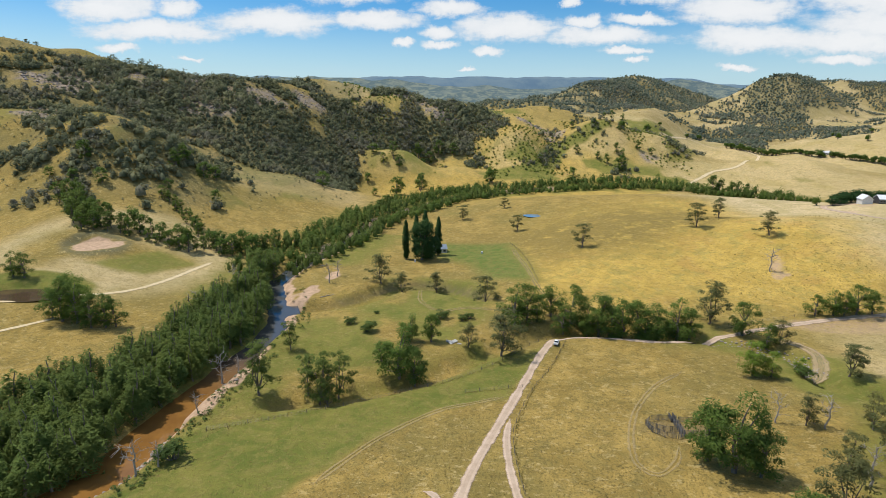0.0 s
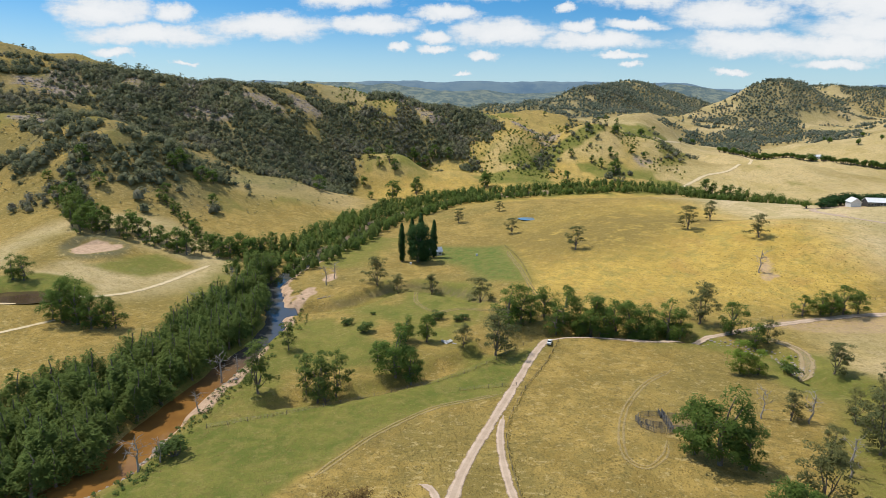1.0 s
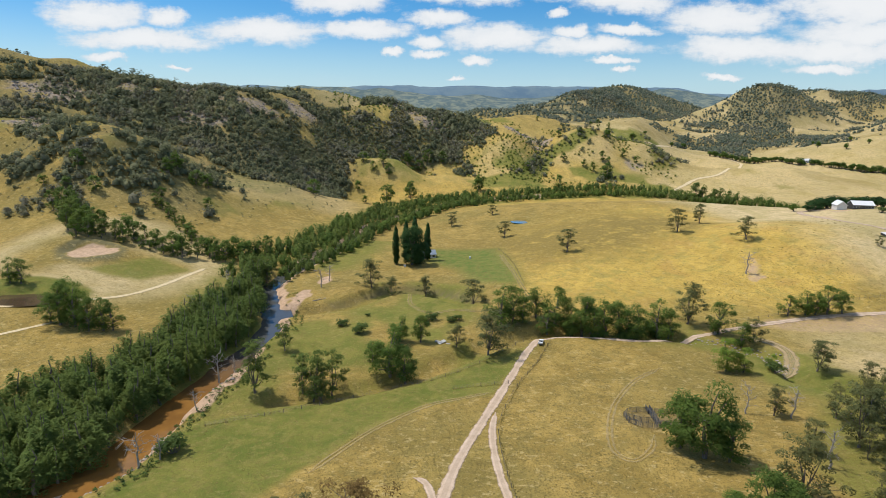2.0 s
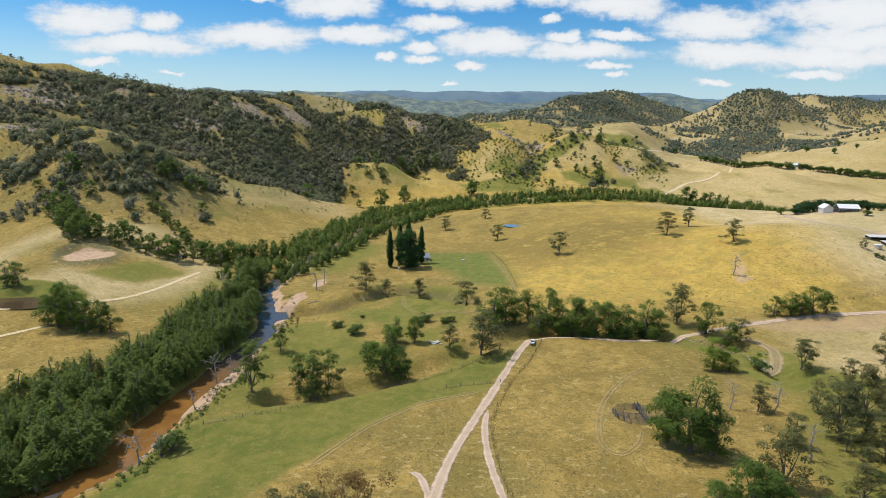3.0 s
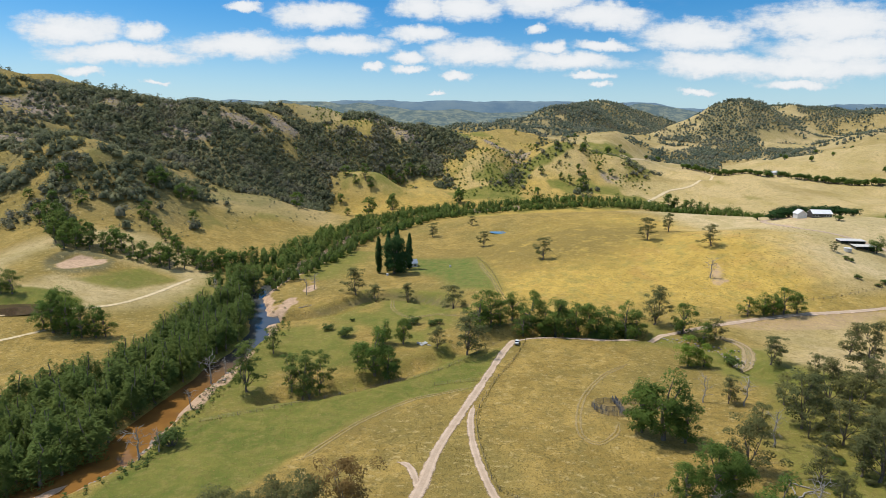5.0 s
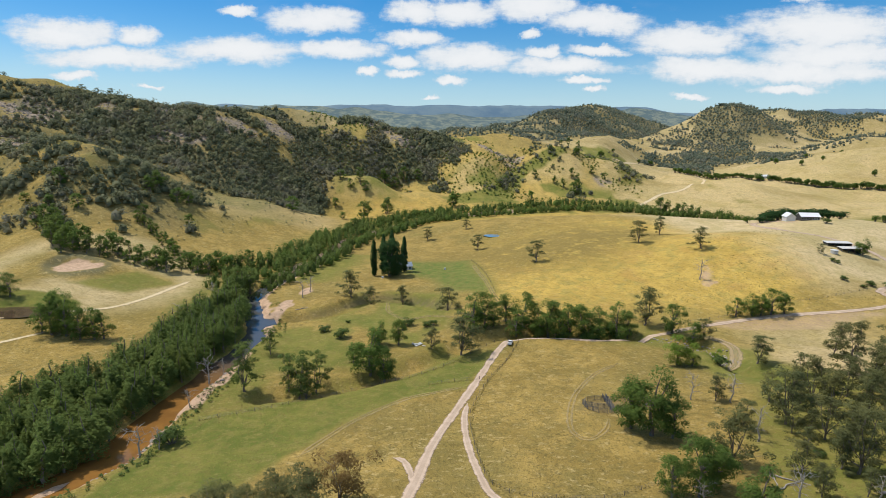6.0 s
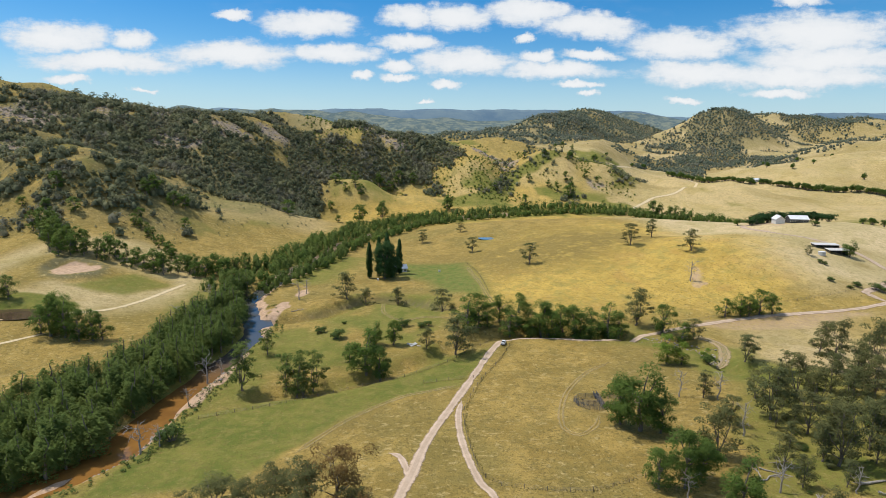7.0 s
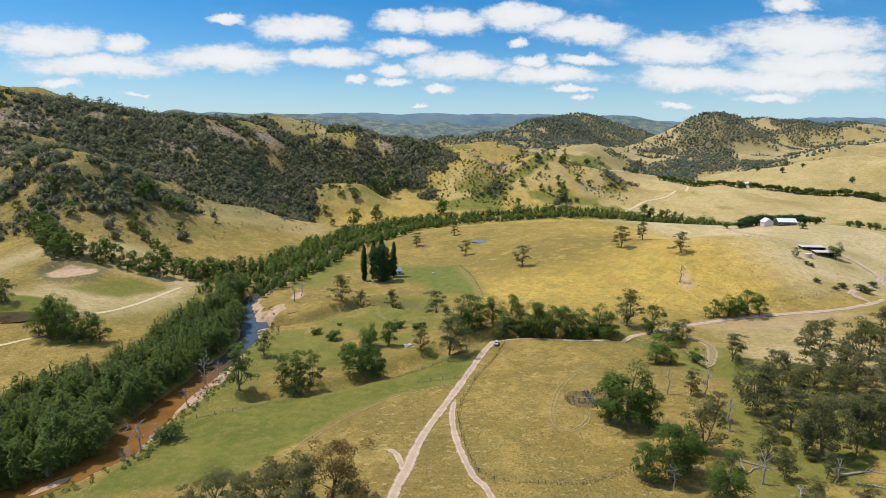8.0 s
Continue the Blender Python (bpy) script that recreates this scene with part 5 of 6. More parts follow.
def scrub_mesh(rng, spots, radius, cards_each, size, name, mat, tall=1.0, core=False):
    """Many small crowns joined into one mesh: ragged leaf sprays, over a lumpy body where the crowns are dense."""
    spots = np.asarray(spots)
    n = len(spots)
    z = ground_z(spots[:, 0], spots[:, 1])
    r = radius[:, None]
    d = rng.normal(0, 1, (n, cards_each, 3))
    d /= np.linalg.norm(d, axis=2)[..., None]
    d[..., 2] = np.abs(d[..., 2])
    # each crown bulges in its own three lobes
    lump = rng.uniform(0.5, 1.0, (n, cards_each, 1)) ** 0.6 * rng.uniform(0.5, 0.85, (n, 3, 1))[:, np.arange(cards_each) % 3]
    lobe = rng.normal(0, 0.3, (n, 3, 3)) * np.array((1, 1, 0.7)) * (1.0 if core else 0.5)
    mid = np.stack([spots[:, 0], spots[:, 1], z + 0.35 * radius * tall], -1)
    c = mid[:, None, :] + (d * lump + lobe[:, np.arange(cards_each) % 3]) * r[..., None] * np.array((1, 1, tall))
    c[..., 2] = np.maximum(c[..., 2], z[:, None] + 0.1)
    sz = np.repeat(size * (radius / radius.mean()) ** 0.6, cards_each)[:, None]
    v, f, q = cards(rng, c.reshape(-1, 3), d.reshape(-1, 3), sz)
    if core:
        ring = np.arange(5) * math.pi / 2.5
        unit = np.concatenate([np.stack([np.cos(ring), np.sin(ring), 0 * ring - 0.35], -1), np.stack([0.74 * np.cos(ring + 0.6), 0.74 * np.sin(ring + 0.6), 0 * ring + 0.5], -1), [(0, 0, 0.86)]])
        tri = [t for i in range(5) for t in ((i, (i + 1) % 5, 5 + i), ((i + 1) % 5, 5 + (i + 1) % 5, 5 + i), (5 + i, 5 + (i + 1) % 5, 10))]
        shape = unit[None] * rng.uniform(0.3, 0.78, (n, 11, 1)) * r[..., None] * np.array((1, 1, tall))
        f = np.concatenate([f, (np.asarray(tri)[None] + 11 * np.arange(n)[:, None, None]).reshape(-1, 3) + len(v)])
        v = np.concatenate([v, (mid[:, None] + shape).reshape(-1, 3)])
        round_ = unit + np.array((0, 0, 0.35))
        round_ /= np.linalg.norm(round_, axis=1)[:, None]
        q = np.concatenate([q, np.broadcast_to(round_[None], (n, 11, 3)).reshape(-1, 3)])
    return quick_mesh(name, v, f, mat, normals=q)


def river_forest():
    rng = np.random.default_rng(11)
    near = scatter(rng, 9000, (-175, 60, -60, 300), 3.6,
                   lambda x, y: inside(x, y, FOREST) * (along(x, y, CREEK) > np.where(y > 160, 4.6, 5.3)))
    near.sort(key=lambda q: q[1])
    for x, y in near[:285]:
        plant("oak", x, y, rng.uniform(8.0, 14.5), OAK, group="river oaks", wide=rng.uniform(1.35, 2.0))

    def upstream(x, y):
        d = along(x, y, CREEK)
        right = x > np.interp(y, [250, 290, 332, 422, 473, 560], [-88, -89, -77, -60, -36, 30])
        bank = np.where(right, np.interp(y, [276, 300, 330, 400, 480], [9, 12, 14, 17, 21]), 30)
        return (d > np.where(y > 290, 2.6, 4.8)) * (d < bank) * (y > 276) * (y < 700) * (x < 325) * np.where(d < bank * 0.75, 1, 0.5)

    rest = near[285:] + scatter(rng, 40000, (-130, 276, 480, 640), 3.7, upstream)
    broad = [q for k, q in enumerate(rest) if k % 4 == 0]
    rest = [q for k, q in enumerate(rest) if k % 4]
    me = scrub_mesh(rng, broad, rng.uniform(2.4, 5.2, len(broad)), 150, 0.6, "river_gums", M["green"], 1.5, True)
    tagged(new("river_gums", me), "broad dark trees standing among the river oaks upstream", "trees", kind="stuff")
    me = scrub_mesh(rng, rest, rng.uniform(1.5, 3.8, len(rest)) * rng.uniform(0.8, 1.15, len(rest)), 100, 0.5, "river_trees", M["casuarina"], 2.4, True)
    tagged(new("river_trees", me), "long dark green line of river oaks along the upper creek", "trees", kind="stuff")


river_forest()


def hillside_scrub():
    rng = np.random.default_rng(21)
    thin = lambda x: np.where(x < -560, 0.3, 1)
    big = scatter(rng, 210000, (-540, 325, 330, 960), 3.3, lambda x, y: hill_cover(x, y) * thin(x))
    s = np.asarray(big)
    r = (1.6 + 3.8 * fbm(s[:, 0], s[:, 1], 40, 84, 3)) * rng.uniform(0.55, 1.5, len(big))
    me = scrub_mesh(rng, big, r, 54, 0.92, "hillside_trees", M["scrub"], 1.25, True)
    tagged(new("hillside_trees", me), "olive and dark green low trees covering the hillside", "trees", kind="stuff")
    small = scatter(rng, 90000, (-520, 330, 330, 1000), 3.2, lambda x, y: 0.006 + 0.154 * smooth(-60, -130, x) * (0.25 + 0.75 * smooth(0.42, 0.58, fbm(x, y, 26, 89, 3))) + 0.45 * hill_cover(x, y) * thin(x) + 0.4 * soft_inside(x, y, MIXED, 9) * smooth(0.42, 0.56, fbm(x, y, 17, 90, 3)) - (ground_z(x, y) < 6) - (x > -20) * (y < 540))
    me = scrub_mesh(rng, small, rng.uniform(0.6, 1.7, len(small)), 14, 0.45, "hillside_shrubs", M["scrub"], 1.0)
    tagged(new("hillside_shrubs", me), "small grey-green shrubs dotted over the dry hillside", "shrubs", kind="stuff")

    def fresh(x, y):
        n = fbm(x, y, 55, 88, 3) + 0.02 * hollow(x, y, 20.0)
        where = smooth(-170, -130, x) * smooth(290, 230, x) * smooth(620, 670, y) * smooth(900, 840, y)
        d = where * (0.8 * smooth(0.48, 0.56, n) + 0.003 + 0.2 * soft_inside(x, y, MIXED, 9) * smooth(0.4, 0.5, n)) * (1 - 0.6 * stony(x, y))
        d = np.maximum(d, 0.8 * smooth(15, 6, along(x, y, GREEN_GULLY)))
        d = np.maximum(d, 0.9 * smooth(1.2, 0.8, np.hypot((x - 166) / 11, (y - 714) / 7)))
        return d * (1 - smooth(1.15, 0.8, np.hypot((x + 66) / 46, (y - 645) / 26)))

    green = scatter(rng, 40000, (-240, 600, 350, 1000), 4.2, fresh)
    me = scrub_mesh(rng, green, rng.uniform(0.8, 2.6, len(green)), 22, 0.6, "green_scrub", M["vivid"], 1.0, True)
    tagged(new("green_scrub", me), "fresh green scrub in patches on the golden spurs", "shrubs", kind="stuff")


hillside_scrub()


def grass_tufts():
    """Rank grass along fences and gullies, and tussocks on the golden hill."""
    rng = np.random.default_rng(41)
    lines = ([(38, 195), (30, 175), (22, 159), (15.5, 138.4), (13.6, 126.4), (14, 107.3), (16, 93), (22, 88.2), (38.8, 86.2), (53, 92)],
             [(-66, 134.6), (-25, 152.8), (-6, 162), (6, 171), (22, 188)], [(1.7, 156.3), (19, 159.9)])
    rank = scatter(rng, 150000, (-70, 84, 60, 200), 0.5, lambda x, y: (np.minimum.reduce([along(x, y, q) for q in lines]) < 0.35) * 0.6)
    me = scrub_mesh(rng, rank, rng.uniform(0.12, 0.24, len(rank)), 8, 0.15, "long_grass", M["rank"], 0.7)
    tagged(new("long_grass", me), "dark strips of long grass under the fence wires", "grass", kind="stuff")
    def pasture(x, y):
        road = np.minimum.reduce([along(x, y, q) for q in ([(-12, 40), (-4.5, 83), (2.5, 114), (10.3, 137), (20, 164), (29, 187), (36, 197)], [(17.2, 81.3), (14, 91.9), (11.7, 111), (11.7, 128.6), (13.5, 140.5)])])
        return (road > 2.2) * (0.25 + 0.75 * smooth(0.42, 0.62, fbm(x, y, 7, 47, 3))) * (along(x, y, CREEK) > 8.5) * (1 - 0.85 * soft_inside(x, y, PADDOCK, 4))

    near = scatter(rng, 26000, (-78, 80, 96, 196), 0.55, pasture)
    me = scrub_mesh(rng, near, rng.uniform(0.08, 0.24, len(near)), 6, 0.13, "grass_tufts", M["tuft"], 0.7)
    tagged(new("grass_tufts", me), "small dry tufts of grass all over the near paddocks", "grass", kind="stuff")
    tus = scatter(rng, 9000, (60, 232, 240, 350), 1.8, lambda x, y: 0.2 * smooth(0.42, 0.6, fbm(x, y, 30, 44, 3)) * (0.3 + 0.7 * smooth(100, 150, x)))
    me = scrub_mesh(rng, tus, rng.uniform(0.2, 0.5, len(tus)), 9, 0.22, "tussocks", M["rank"], 0.9)
    tagged(new("tussocks", me), "dark tussocks dotted over the golden hill", "grass", kind="stuff")
    bank = scatter(rng, 9000, (-105, 85, -55, 260), 1.7, lambda x, y: (along(x, y, CREEK) > 6.0) * (along(x, y, CREEK) < 13) * smooth(0.4, 0.6, fbm(x, y, 9, 46, 3)))
    me = scrub_mesh(rng, bank, rng.uniform(0.5, 1.3, len(bank)), 30, 0.26, "bank_weeds", M["shrub"], 0.9)
    tagged(new("bank_weeds", me), "leafy green weeds along the creek bank", "weeds", kind="stuff")


grass_tufts()


def far_woods():
    rng = np.random.default_rng(31)

    def keep(x, y):
        return far_cover(x, y) * (x > -0.2 * y) * (x < 0.84 * y + 60)

    near = scatter(rng, 120000, (370, 860, 1560, 1900), 5.4, lambda x, y: keep(x, y) * (y < 1880))
    back = scatter(rng, 40000, (-300, 1250, 1900, 2620), 9.0, lambda x, y: keep(x, y) * ((y > 1850) | (x < 620)))
    spots = near + back
    r = np.r_[rng.uniform(2.0, 6.0, len(near)), rng.uniform(3.5, 8.5, len(back))]
    me = scrub_mesh(rng, spots, r, 6, 2.3, "far_woods", M["hazed_leaf"], 1.3, True)
    tagged(new("far_woods", me), "eucalypt woods on far hills, greyed by painted haze", "woods", kind="stuff")


far_woods()
for ob, m in SHAPED:
    ob.matrix_basis = m

# ---------------------------------------------------------------- buildings and small things
def mat_iron(name, a, b):
    """Corrugated sheet."""
    mat, nt, bsdf, _ = material(name)
    co = nt.add("ShaderNodeTexCoord").outputs["Object"]
    wave = nt.add("ShaderNodeTexWave", Vector=co, Scale=4.0)
    n = nt.noise(0.7, 4, 0.65, co)
    nt.plug(bsdf, "Base Color", nt.mix(nt.ramp(n, 0.35, 0.7), a, b))
    nt.plug(bsdf, "Roughness", 0.42)
    nt.plug(bsdf, "Metallic", 0.0)
    bump(nt, bsdf, wave.outputs["Fac"], 0.4, 0.03)
    return mat


M.update({
    "white_iron": mat_iron("white_roof_sheet", (0.84, 0.84, 0.82), (0.76, 0.76, 0.74)),
    "shed_iron": mat_iron("weathered_shed_sheet", (0.72, 0.69, 0.63), (0.58, 0.55, 0.49)),
    "grey_iron": mat_iron("grey_roof_sheet", (0.42, 0.44, 0.46), (0.30, 0.31, 0.33)),
    "blue_iron": mat_iron("blue_grey_roof_sheet", (0.22, 0.27, 0.33), (0.16, 0.2, 0.25)),
    "dark_wall": mat_plain("dark_weatherboard", (0.07, 0.065, 0.06), (0.045, 0.042, 0.04), 0.7),
    "white_wall": mat_plain("white_weatherboard", (0.74, 0.73, 0.7), (0.62, 0.61, 0.58), 0.7),
    "steel": mat_plain("galvanised_rail", (0.17, 0.17, 0.17), (0.1, 0.1, 0.1), 0.6, 0.4),
    "post": mat_plain("weathered_post", (0.2, 0.17, 0.14), (0.12, 0.1, 0.085), 0.9),
    "wire": mat_plain("fence_wire", (0.22, 0.21, 0.2), (0.15, 0.14, 0.13), 0.5, 0.6),
    "glass": mat_plain("dark_glass", (0.02, 0.025, 0.03), (0.03, 0.035, 0.04), 0.12),
    "car_paint": mat_plain("white_car_paint", (0.82, 0.82, 0.8), (0.76, 0.76, 0.74), 0.3),
    "rubber": mat_plain("tyre_rubber", (0.03, 0.03, 0.03), (0.02, 0.02, 0.02), 0.85),
    "lamp": mat_plain("lamp_lens", (0.7, 0.7, 0.68), (0.6, 0.6, 0.58), 0.2),
    "rock": mat_plain("creek_rock", (0.40, 0.35, 0.29), (0.24, 0.21, 0.18), 0.9, 0, 0.8),
    "scree": mat_plain("hill_rock", (0.34, 0.28, 0.24), (0.22, 0.19, 0.165), 0.92, 0, 0.3),
    "concrete": mat_plain("concrete", (0.5, 0.49, 0.46), (0.4, 0.39, 0.37), 0.85),
})


def boxes(name, items, mat, bevel=0.0):
    """One mesh from boxes (cx, cy, cz, sx, sy, sz)."""
    bm = bmesh.new()
    for cx, cy, cz, sx, sy, sz in items:
        bmesh.ops.create_cube(bm, size=1, matrix=Matrix.Translation((cx, cy, cz)) @ Matrix.Diagonal((sx, sy, sz, 1)))
    if bevel:
        bmesh.ops.bevel(bm, geom=list(bm.edges), offset=bevel, segments=1, affect="EDGES", clamp_overlap=True)
    me = bpy.data.meshes.new(name)
    bm.to_mesh(me)
    bm.free()
    me.materials.append(mat)
    return me


def prism(name, profile, length, mat, bevel=0.0):
    """A profile in x, z drawn out along y."""
    bm = bmesh.new()
    ring = [[bm.verts.new((x, s * length / 2, z)) for x, z in profile] for s in (-1, 1)]
    n = len(profile)
    bm.faces.new(ring[0])
    bm.faces.new(ring[1][::-1])
    for i in range(n):
        bm.faces.new((ring[0][i], ring[1][i], ring[1][(i + 1) % n], ring[0][(i + 1) % n]))
    bmesh.ops.recalc_face_normals(bm, faces=bm.faces)
    if bevel:
        bmesh.ops.bevel(bm, geom=list(bm.edges), offset=bevel, segments=2, affect="EDGES", clamp_overlap=True)
    me = bpy.data.meshes.new(name)
    bm.to_mesh(me)
    bm.free()
    me.materials.append(mat)
    return me


def disc(name, radius, width, mat, sides=18):
    bm = bmesh.new()
    bmesh.ops.create_cone(bm, cap_ends=True, segments=sides, radius1=radius, radius2=radius, depth=width)
    bmesh.ops.bevel(bm, geom=list(bm.edges), offset=min(0.03, width * 0.2), segments=1, affect="EDGES", clamp_overlap=True)
    me = bpy.data.meshes.new(name)
    bm.to_mesh(me)
    bm.free()
    me.materials.append(mat)
    return me


def at_ground(ob, x, y, turn=0.0, sink=0.0):
    ob.matrix_basis = pose(x, y, float(ground_z(x, y)) - sink, 0, 0, turn)
    return ob


def window(parent, x, y, z, w, h, along_x=True):
    """A framed pane set on a wall that runs along x (or y)."""
    t = 0.08
    fr = [(0, 0, h / 2, w, t, 0.09), (0, 0, -h / 2, w, t, 0.09), (-w / 2, 0, 0, 0.09, t, h + 0.09), (w / 2, 0, 0, 0.09, t, h + 0.09)]
    f = part("window", boxes("window", fr, M["white_wall"]), parent)
    f.matrix_basis = pose(x, y, z, 0, 0, 0 if along_x else 90)
    part("pane", boxes("pane", [(0, 0.0, 0, w, 0.03, h)], M["glass"]), f, "dark glass pane")
    return f


def building(name, x, y, turn, wide, deep, high, rise, wall, roof, label, windows=3, eave=0.5):
    """A gabled house: ridge along x, its front towards -y."""
    base = new(name)
    t = 0.16
    gable = [(-deep / 2, -1.2), (deep / 2, -1.2), (deep / 2, high), (0, high + rise), (-deep / 2, high)]
    for s in (-1, 1):
        g = part("wall", prism("wall", gable, t, wall), base)
        g.matrix_basis = pose(s * (wide / 2 - t / 2), 0, 0, 0, 0, 90)
        f = part("wall", boxes("wall", [(0, s * (deep / 2 - t / 2), high / 2 - 0.6, wide - 2 * t - 0.01, t, high + 1.2)], wall), base)
    k = rise / (deep / 2)
    out = deep / 2 + eave
    th = 0.12
    for s in (-1, 1):
        pr = [(0, high + rise), (0, high + rise + th), (s * out, high + rise - k * out + th), (s * out, high + rise - k * out)]
        r = part("roof", prism("roof", [(a, b + 0.03) for a, b in pr], wide + 2 * eave, roof), base)
        r.matrix_basis = pose(0, 0, 0, 0, 0, 90)
    ridge = part("ridge_cap", boxes("ridge_cap", [(0, 0, high + rise + th + 0.04, wide + 2 * eave, 0.3, 0.06)], roof), base)
    for i in range(windows):
        wx = -wide / 2 + (i + 0.5) * wide / windows
        if i == windows // 2:
            d = part("door", boxes("door", [(0, 0, 0, 0.95, 0.07, 2.05)], M["dark_wall"], 0.01), base)
            d.matrix_basis = pose(wx, -deep / 2 - 0.04, 1.03)
        else:
            window(base, wx, -deep / 2 - 0.03, 1.5, 1.5, 1.1)
    at_ground(base, x, y, turn)
    return tagged(base, label, "house")


def open_shed(name, x, y, turn, wide, deep, high, fall, roof, label):
    """A farm shed: posts, three clad sides and a single-pitch roof, open to -y."""
    base = new(name)
    bays = max(2, round(wide / 4))
    for i in range(bays + 1):
        for s, h in ((-1, high), (1, high - fall)):
            px = -wide / 2 + 0.1 + i * (wide - 0.2) / bays
            part("post", boxes("post", [(px, s * (deep / 2 - 0.1), h / 2 - 0.5, 0.18, 0.18, h + 1.0)], M["post"]), base)
    part("wall", boxes("wall", [(0, deep / 2, (high - fall) / 2 - 0.3, wide, 0.06, high - fall + 0.5)], M["dark_wall"]), base)
    for s in (-1, 1):
        w = prism("wall", [(-deep / 2 + 0.2, -0.8), (deep / 2 - 0.04, -0.8), (deep / 2 - 0.04, high - fall - 0.02), (-deep / 2 + 0.2, high - 0.1)], 0.06, M["dark_wall"])
        o = part("wall", w, base)
        o.matrix_basis = pose(s * (wide / 2 - 0.03), 0, 0, 0, 0, 90)
    k = fall / deep
    o = deep / 2 + 0.5
    r = part("roof", prism("roof", [(-o, high + 0.5 * k), (-o, high + 0.5 * k + 0.1), (o, high - fall - 0.5 * k + 0.1), (o, high - fall - 0.5 * k)], wide + 0.8, roof), base)
    r.matrix_basis = pose(0, 0, 0, 0, 0, 90)
    at_ground(base, x, y, turn)
    return tagged(base, label, "shed")


def water_tank(x, y, radius, high):
    base = new("water_tank")
    b = part("tank", disc("tank", radius, high, M["concrete"], 28), base)
    b.location = (0, 0, high / 2 - 0.1)
    c = part("lid", disc("lid", radius * 1.03, 0.12, M["white_iron"], 28), base)
    c.location = (0, 0, high - 0.04)
    at_ground(base, x, y)
    return tagged(base, "round pale concrete water tank beside the sheds", "tank")


def pickup(x, y, turn):
    """A parked four-door utility; its nose towards +x."""
    base = new("car")
    body = [(-2.55, 0.45), (2.45, 0.45), (2.6, 0.62), (2.58, 0.95), (1.35, 1.12), (-2.6, 1.1), (-2.62, 0.6)]
    part("body", prism("body", body, 1.84, M["car_paint"], 0.05), base)
    cab = [(1.3, 1.1), (0.55, 1.72), (-0.95, 1.74), (-1.15, 1.1)]
    part("cabin", prism("cabin", cab, 1.56, M["glass"], 0.04), base, "dark tinted windows")
    part("roof", boxes("roof", [(-0.22, 0, 1.76, 1.55, 1.5, 0.06)], M["car_paint"], 0.02), base)
    part("tray", boxes("tray", [(-1.9, 0.88, 1.22, 1.45, 0.06, 0.24), (-1.9, -0.88, 1.22, 1.45, 0.06, 0.24), (-2.6, 0, 1.22, 0.06, 1.8, 0.24), (-1.9, 0, 1.13, 1.4, 1.7, 0.03)], M["car_paint"], 0.01), base)
    part("bumper", boxes("bumper", [(2.62, 0, 0.55, 0.14, 1.8, 0.24), (-2.66, 0, 0.55, 0.12, 1.7, 0.2)], M["rubber"], 0.03), base)
    for s in (-1, 1):
        part("headlight", boxes("headlight", [(2.57, s * 0.68, 0.82, 0.08, 0.36, 0.18)], M["lamp"], 0.02), base)
        for wx in (1.6, -1.55):
            w = part("wheel", disc("wheel", 0.38, 0.24, M["rubber"]), base)
            w.matrix_basis = pose(wx, s * 0.84, 0.38, 90)
            rim = part("rim", disc("rim", 0.22, 0.26, M["steel"]), w)
    at_ground(base, x, y, turn, -0.16)
    base.scale = (0.84, 0.84, 0.84)
    return tagged(base, "white utility vehicle parked on the gravel road", "car")


def yard_panel(length):
    """Meshes of one panel: the end post it hangs on, the other post and a rail."""
    near = boxes("panel", [(-length / 2 + 0.03, 0, 0.8, 0.07, 0.07, 1.76)], M["steel"])
    far = boxes("post", [(length / 2 - 0.03, 0, 0.8, 0.07, 0.07, 1.76)], M["steel"])
    return near, far, boxes("rail", [(0, 0, 0, length, 0.05, 0.07)], M["steel"])


def stockyard():
    """Portable steel panels round two pens and a loading race."""
    base = new("stockyard")
    cx, cy = 54.5, 135.5
    near, far, rail = yard_panel(2.3)
    ring = [(48.4, 137.6), (48.9, 134.2), (51.2, 131.4), (54.2, 130.6), (56.2, 131.6), (56.8, 139.9), (53.0, 140.6), (50.2, 140.0), (48.4, 137.6)]
    pen = [(56.4, 132.2), (60.0, 132.0), (65.0, 132.6), (68.0, 135.0), (66.0, 138.6), (60.0, 139.4), (57.0, 139.6)]
    race = [(55.4, 131.8), (55.8, 135.6), (55.9, 139.4)]
    cross = [(49.0, 136.6), (52.0, 134.4), (55.5, 134.0)]
    z0 = float(ground_z(cx, cy))
    for line in (ring, pen, race, cross):
        for (x0, y0), (x1, y1) in zip(line, line[1:]):
            n = max(1, round(math.hypot(x1 - x0, y1 - y0) / 2.2))
            for i in range(n):
                f = (i + 0.5) / n
                x, y = x0 + (x1 - x0) * f, y0 + (y1 - y0) * f
                o = part("panel", near, base)
                part("post", far, o)
                for h in (0.3, 0.58, 0.86, 1.14, 1.42, 1.66):
                    part("rail", rail, o).matrix_basis = pose(0, 0, h)
                o.matrix_basis = pose(x - cx, y - cy, float(ground_z(x, y)) - z0, 0, 0, math.degrees(math.atan2(y1 - y0, x1 - x0)))
    chute = part("loading_ramp", boxes("loading_ramp", [(0, 0, 0.5, 1.0, 2.4, 0.1), (-0.5, 0, 1.2, 0.06, 2.4, 1.3), (0.5, 0, 1.2, 0.06, 2.4, 1.3), (-0.45, -1, 0.2, 0.1, 0.1, 0.7), (0.45, 1, 0.2, 0.1, 0.1, 0.7)], M["steel"]), base)
    chute.matrix_basis = pose(1.6, 5.0, float(ground_z(cx + 1.6, cy + 5)) - z0)
    base.location = (cx, cy, z0)
    return tagged(base, "grey steel cattle yard of rail panels on bare dirt", "stockyard")


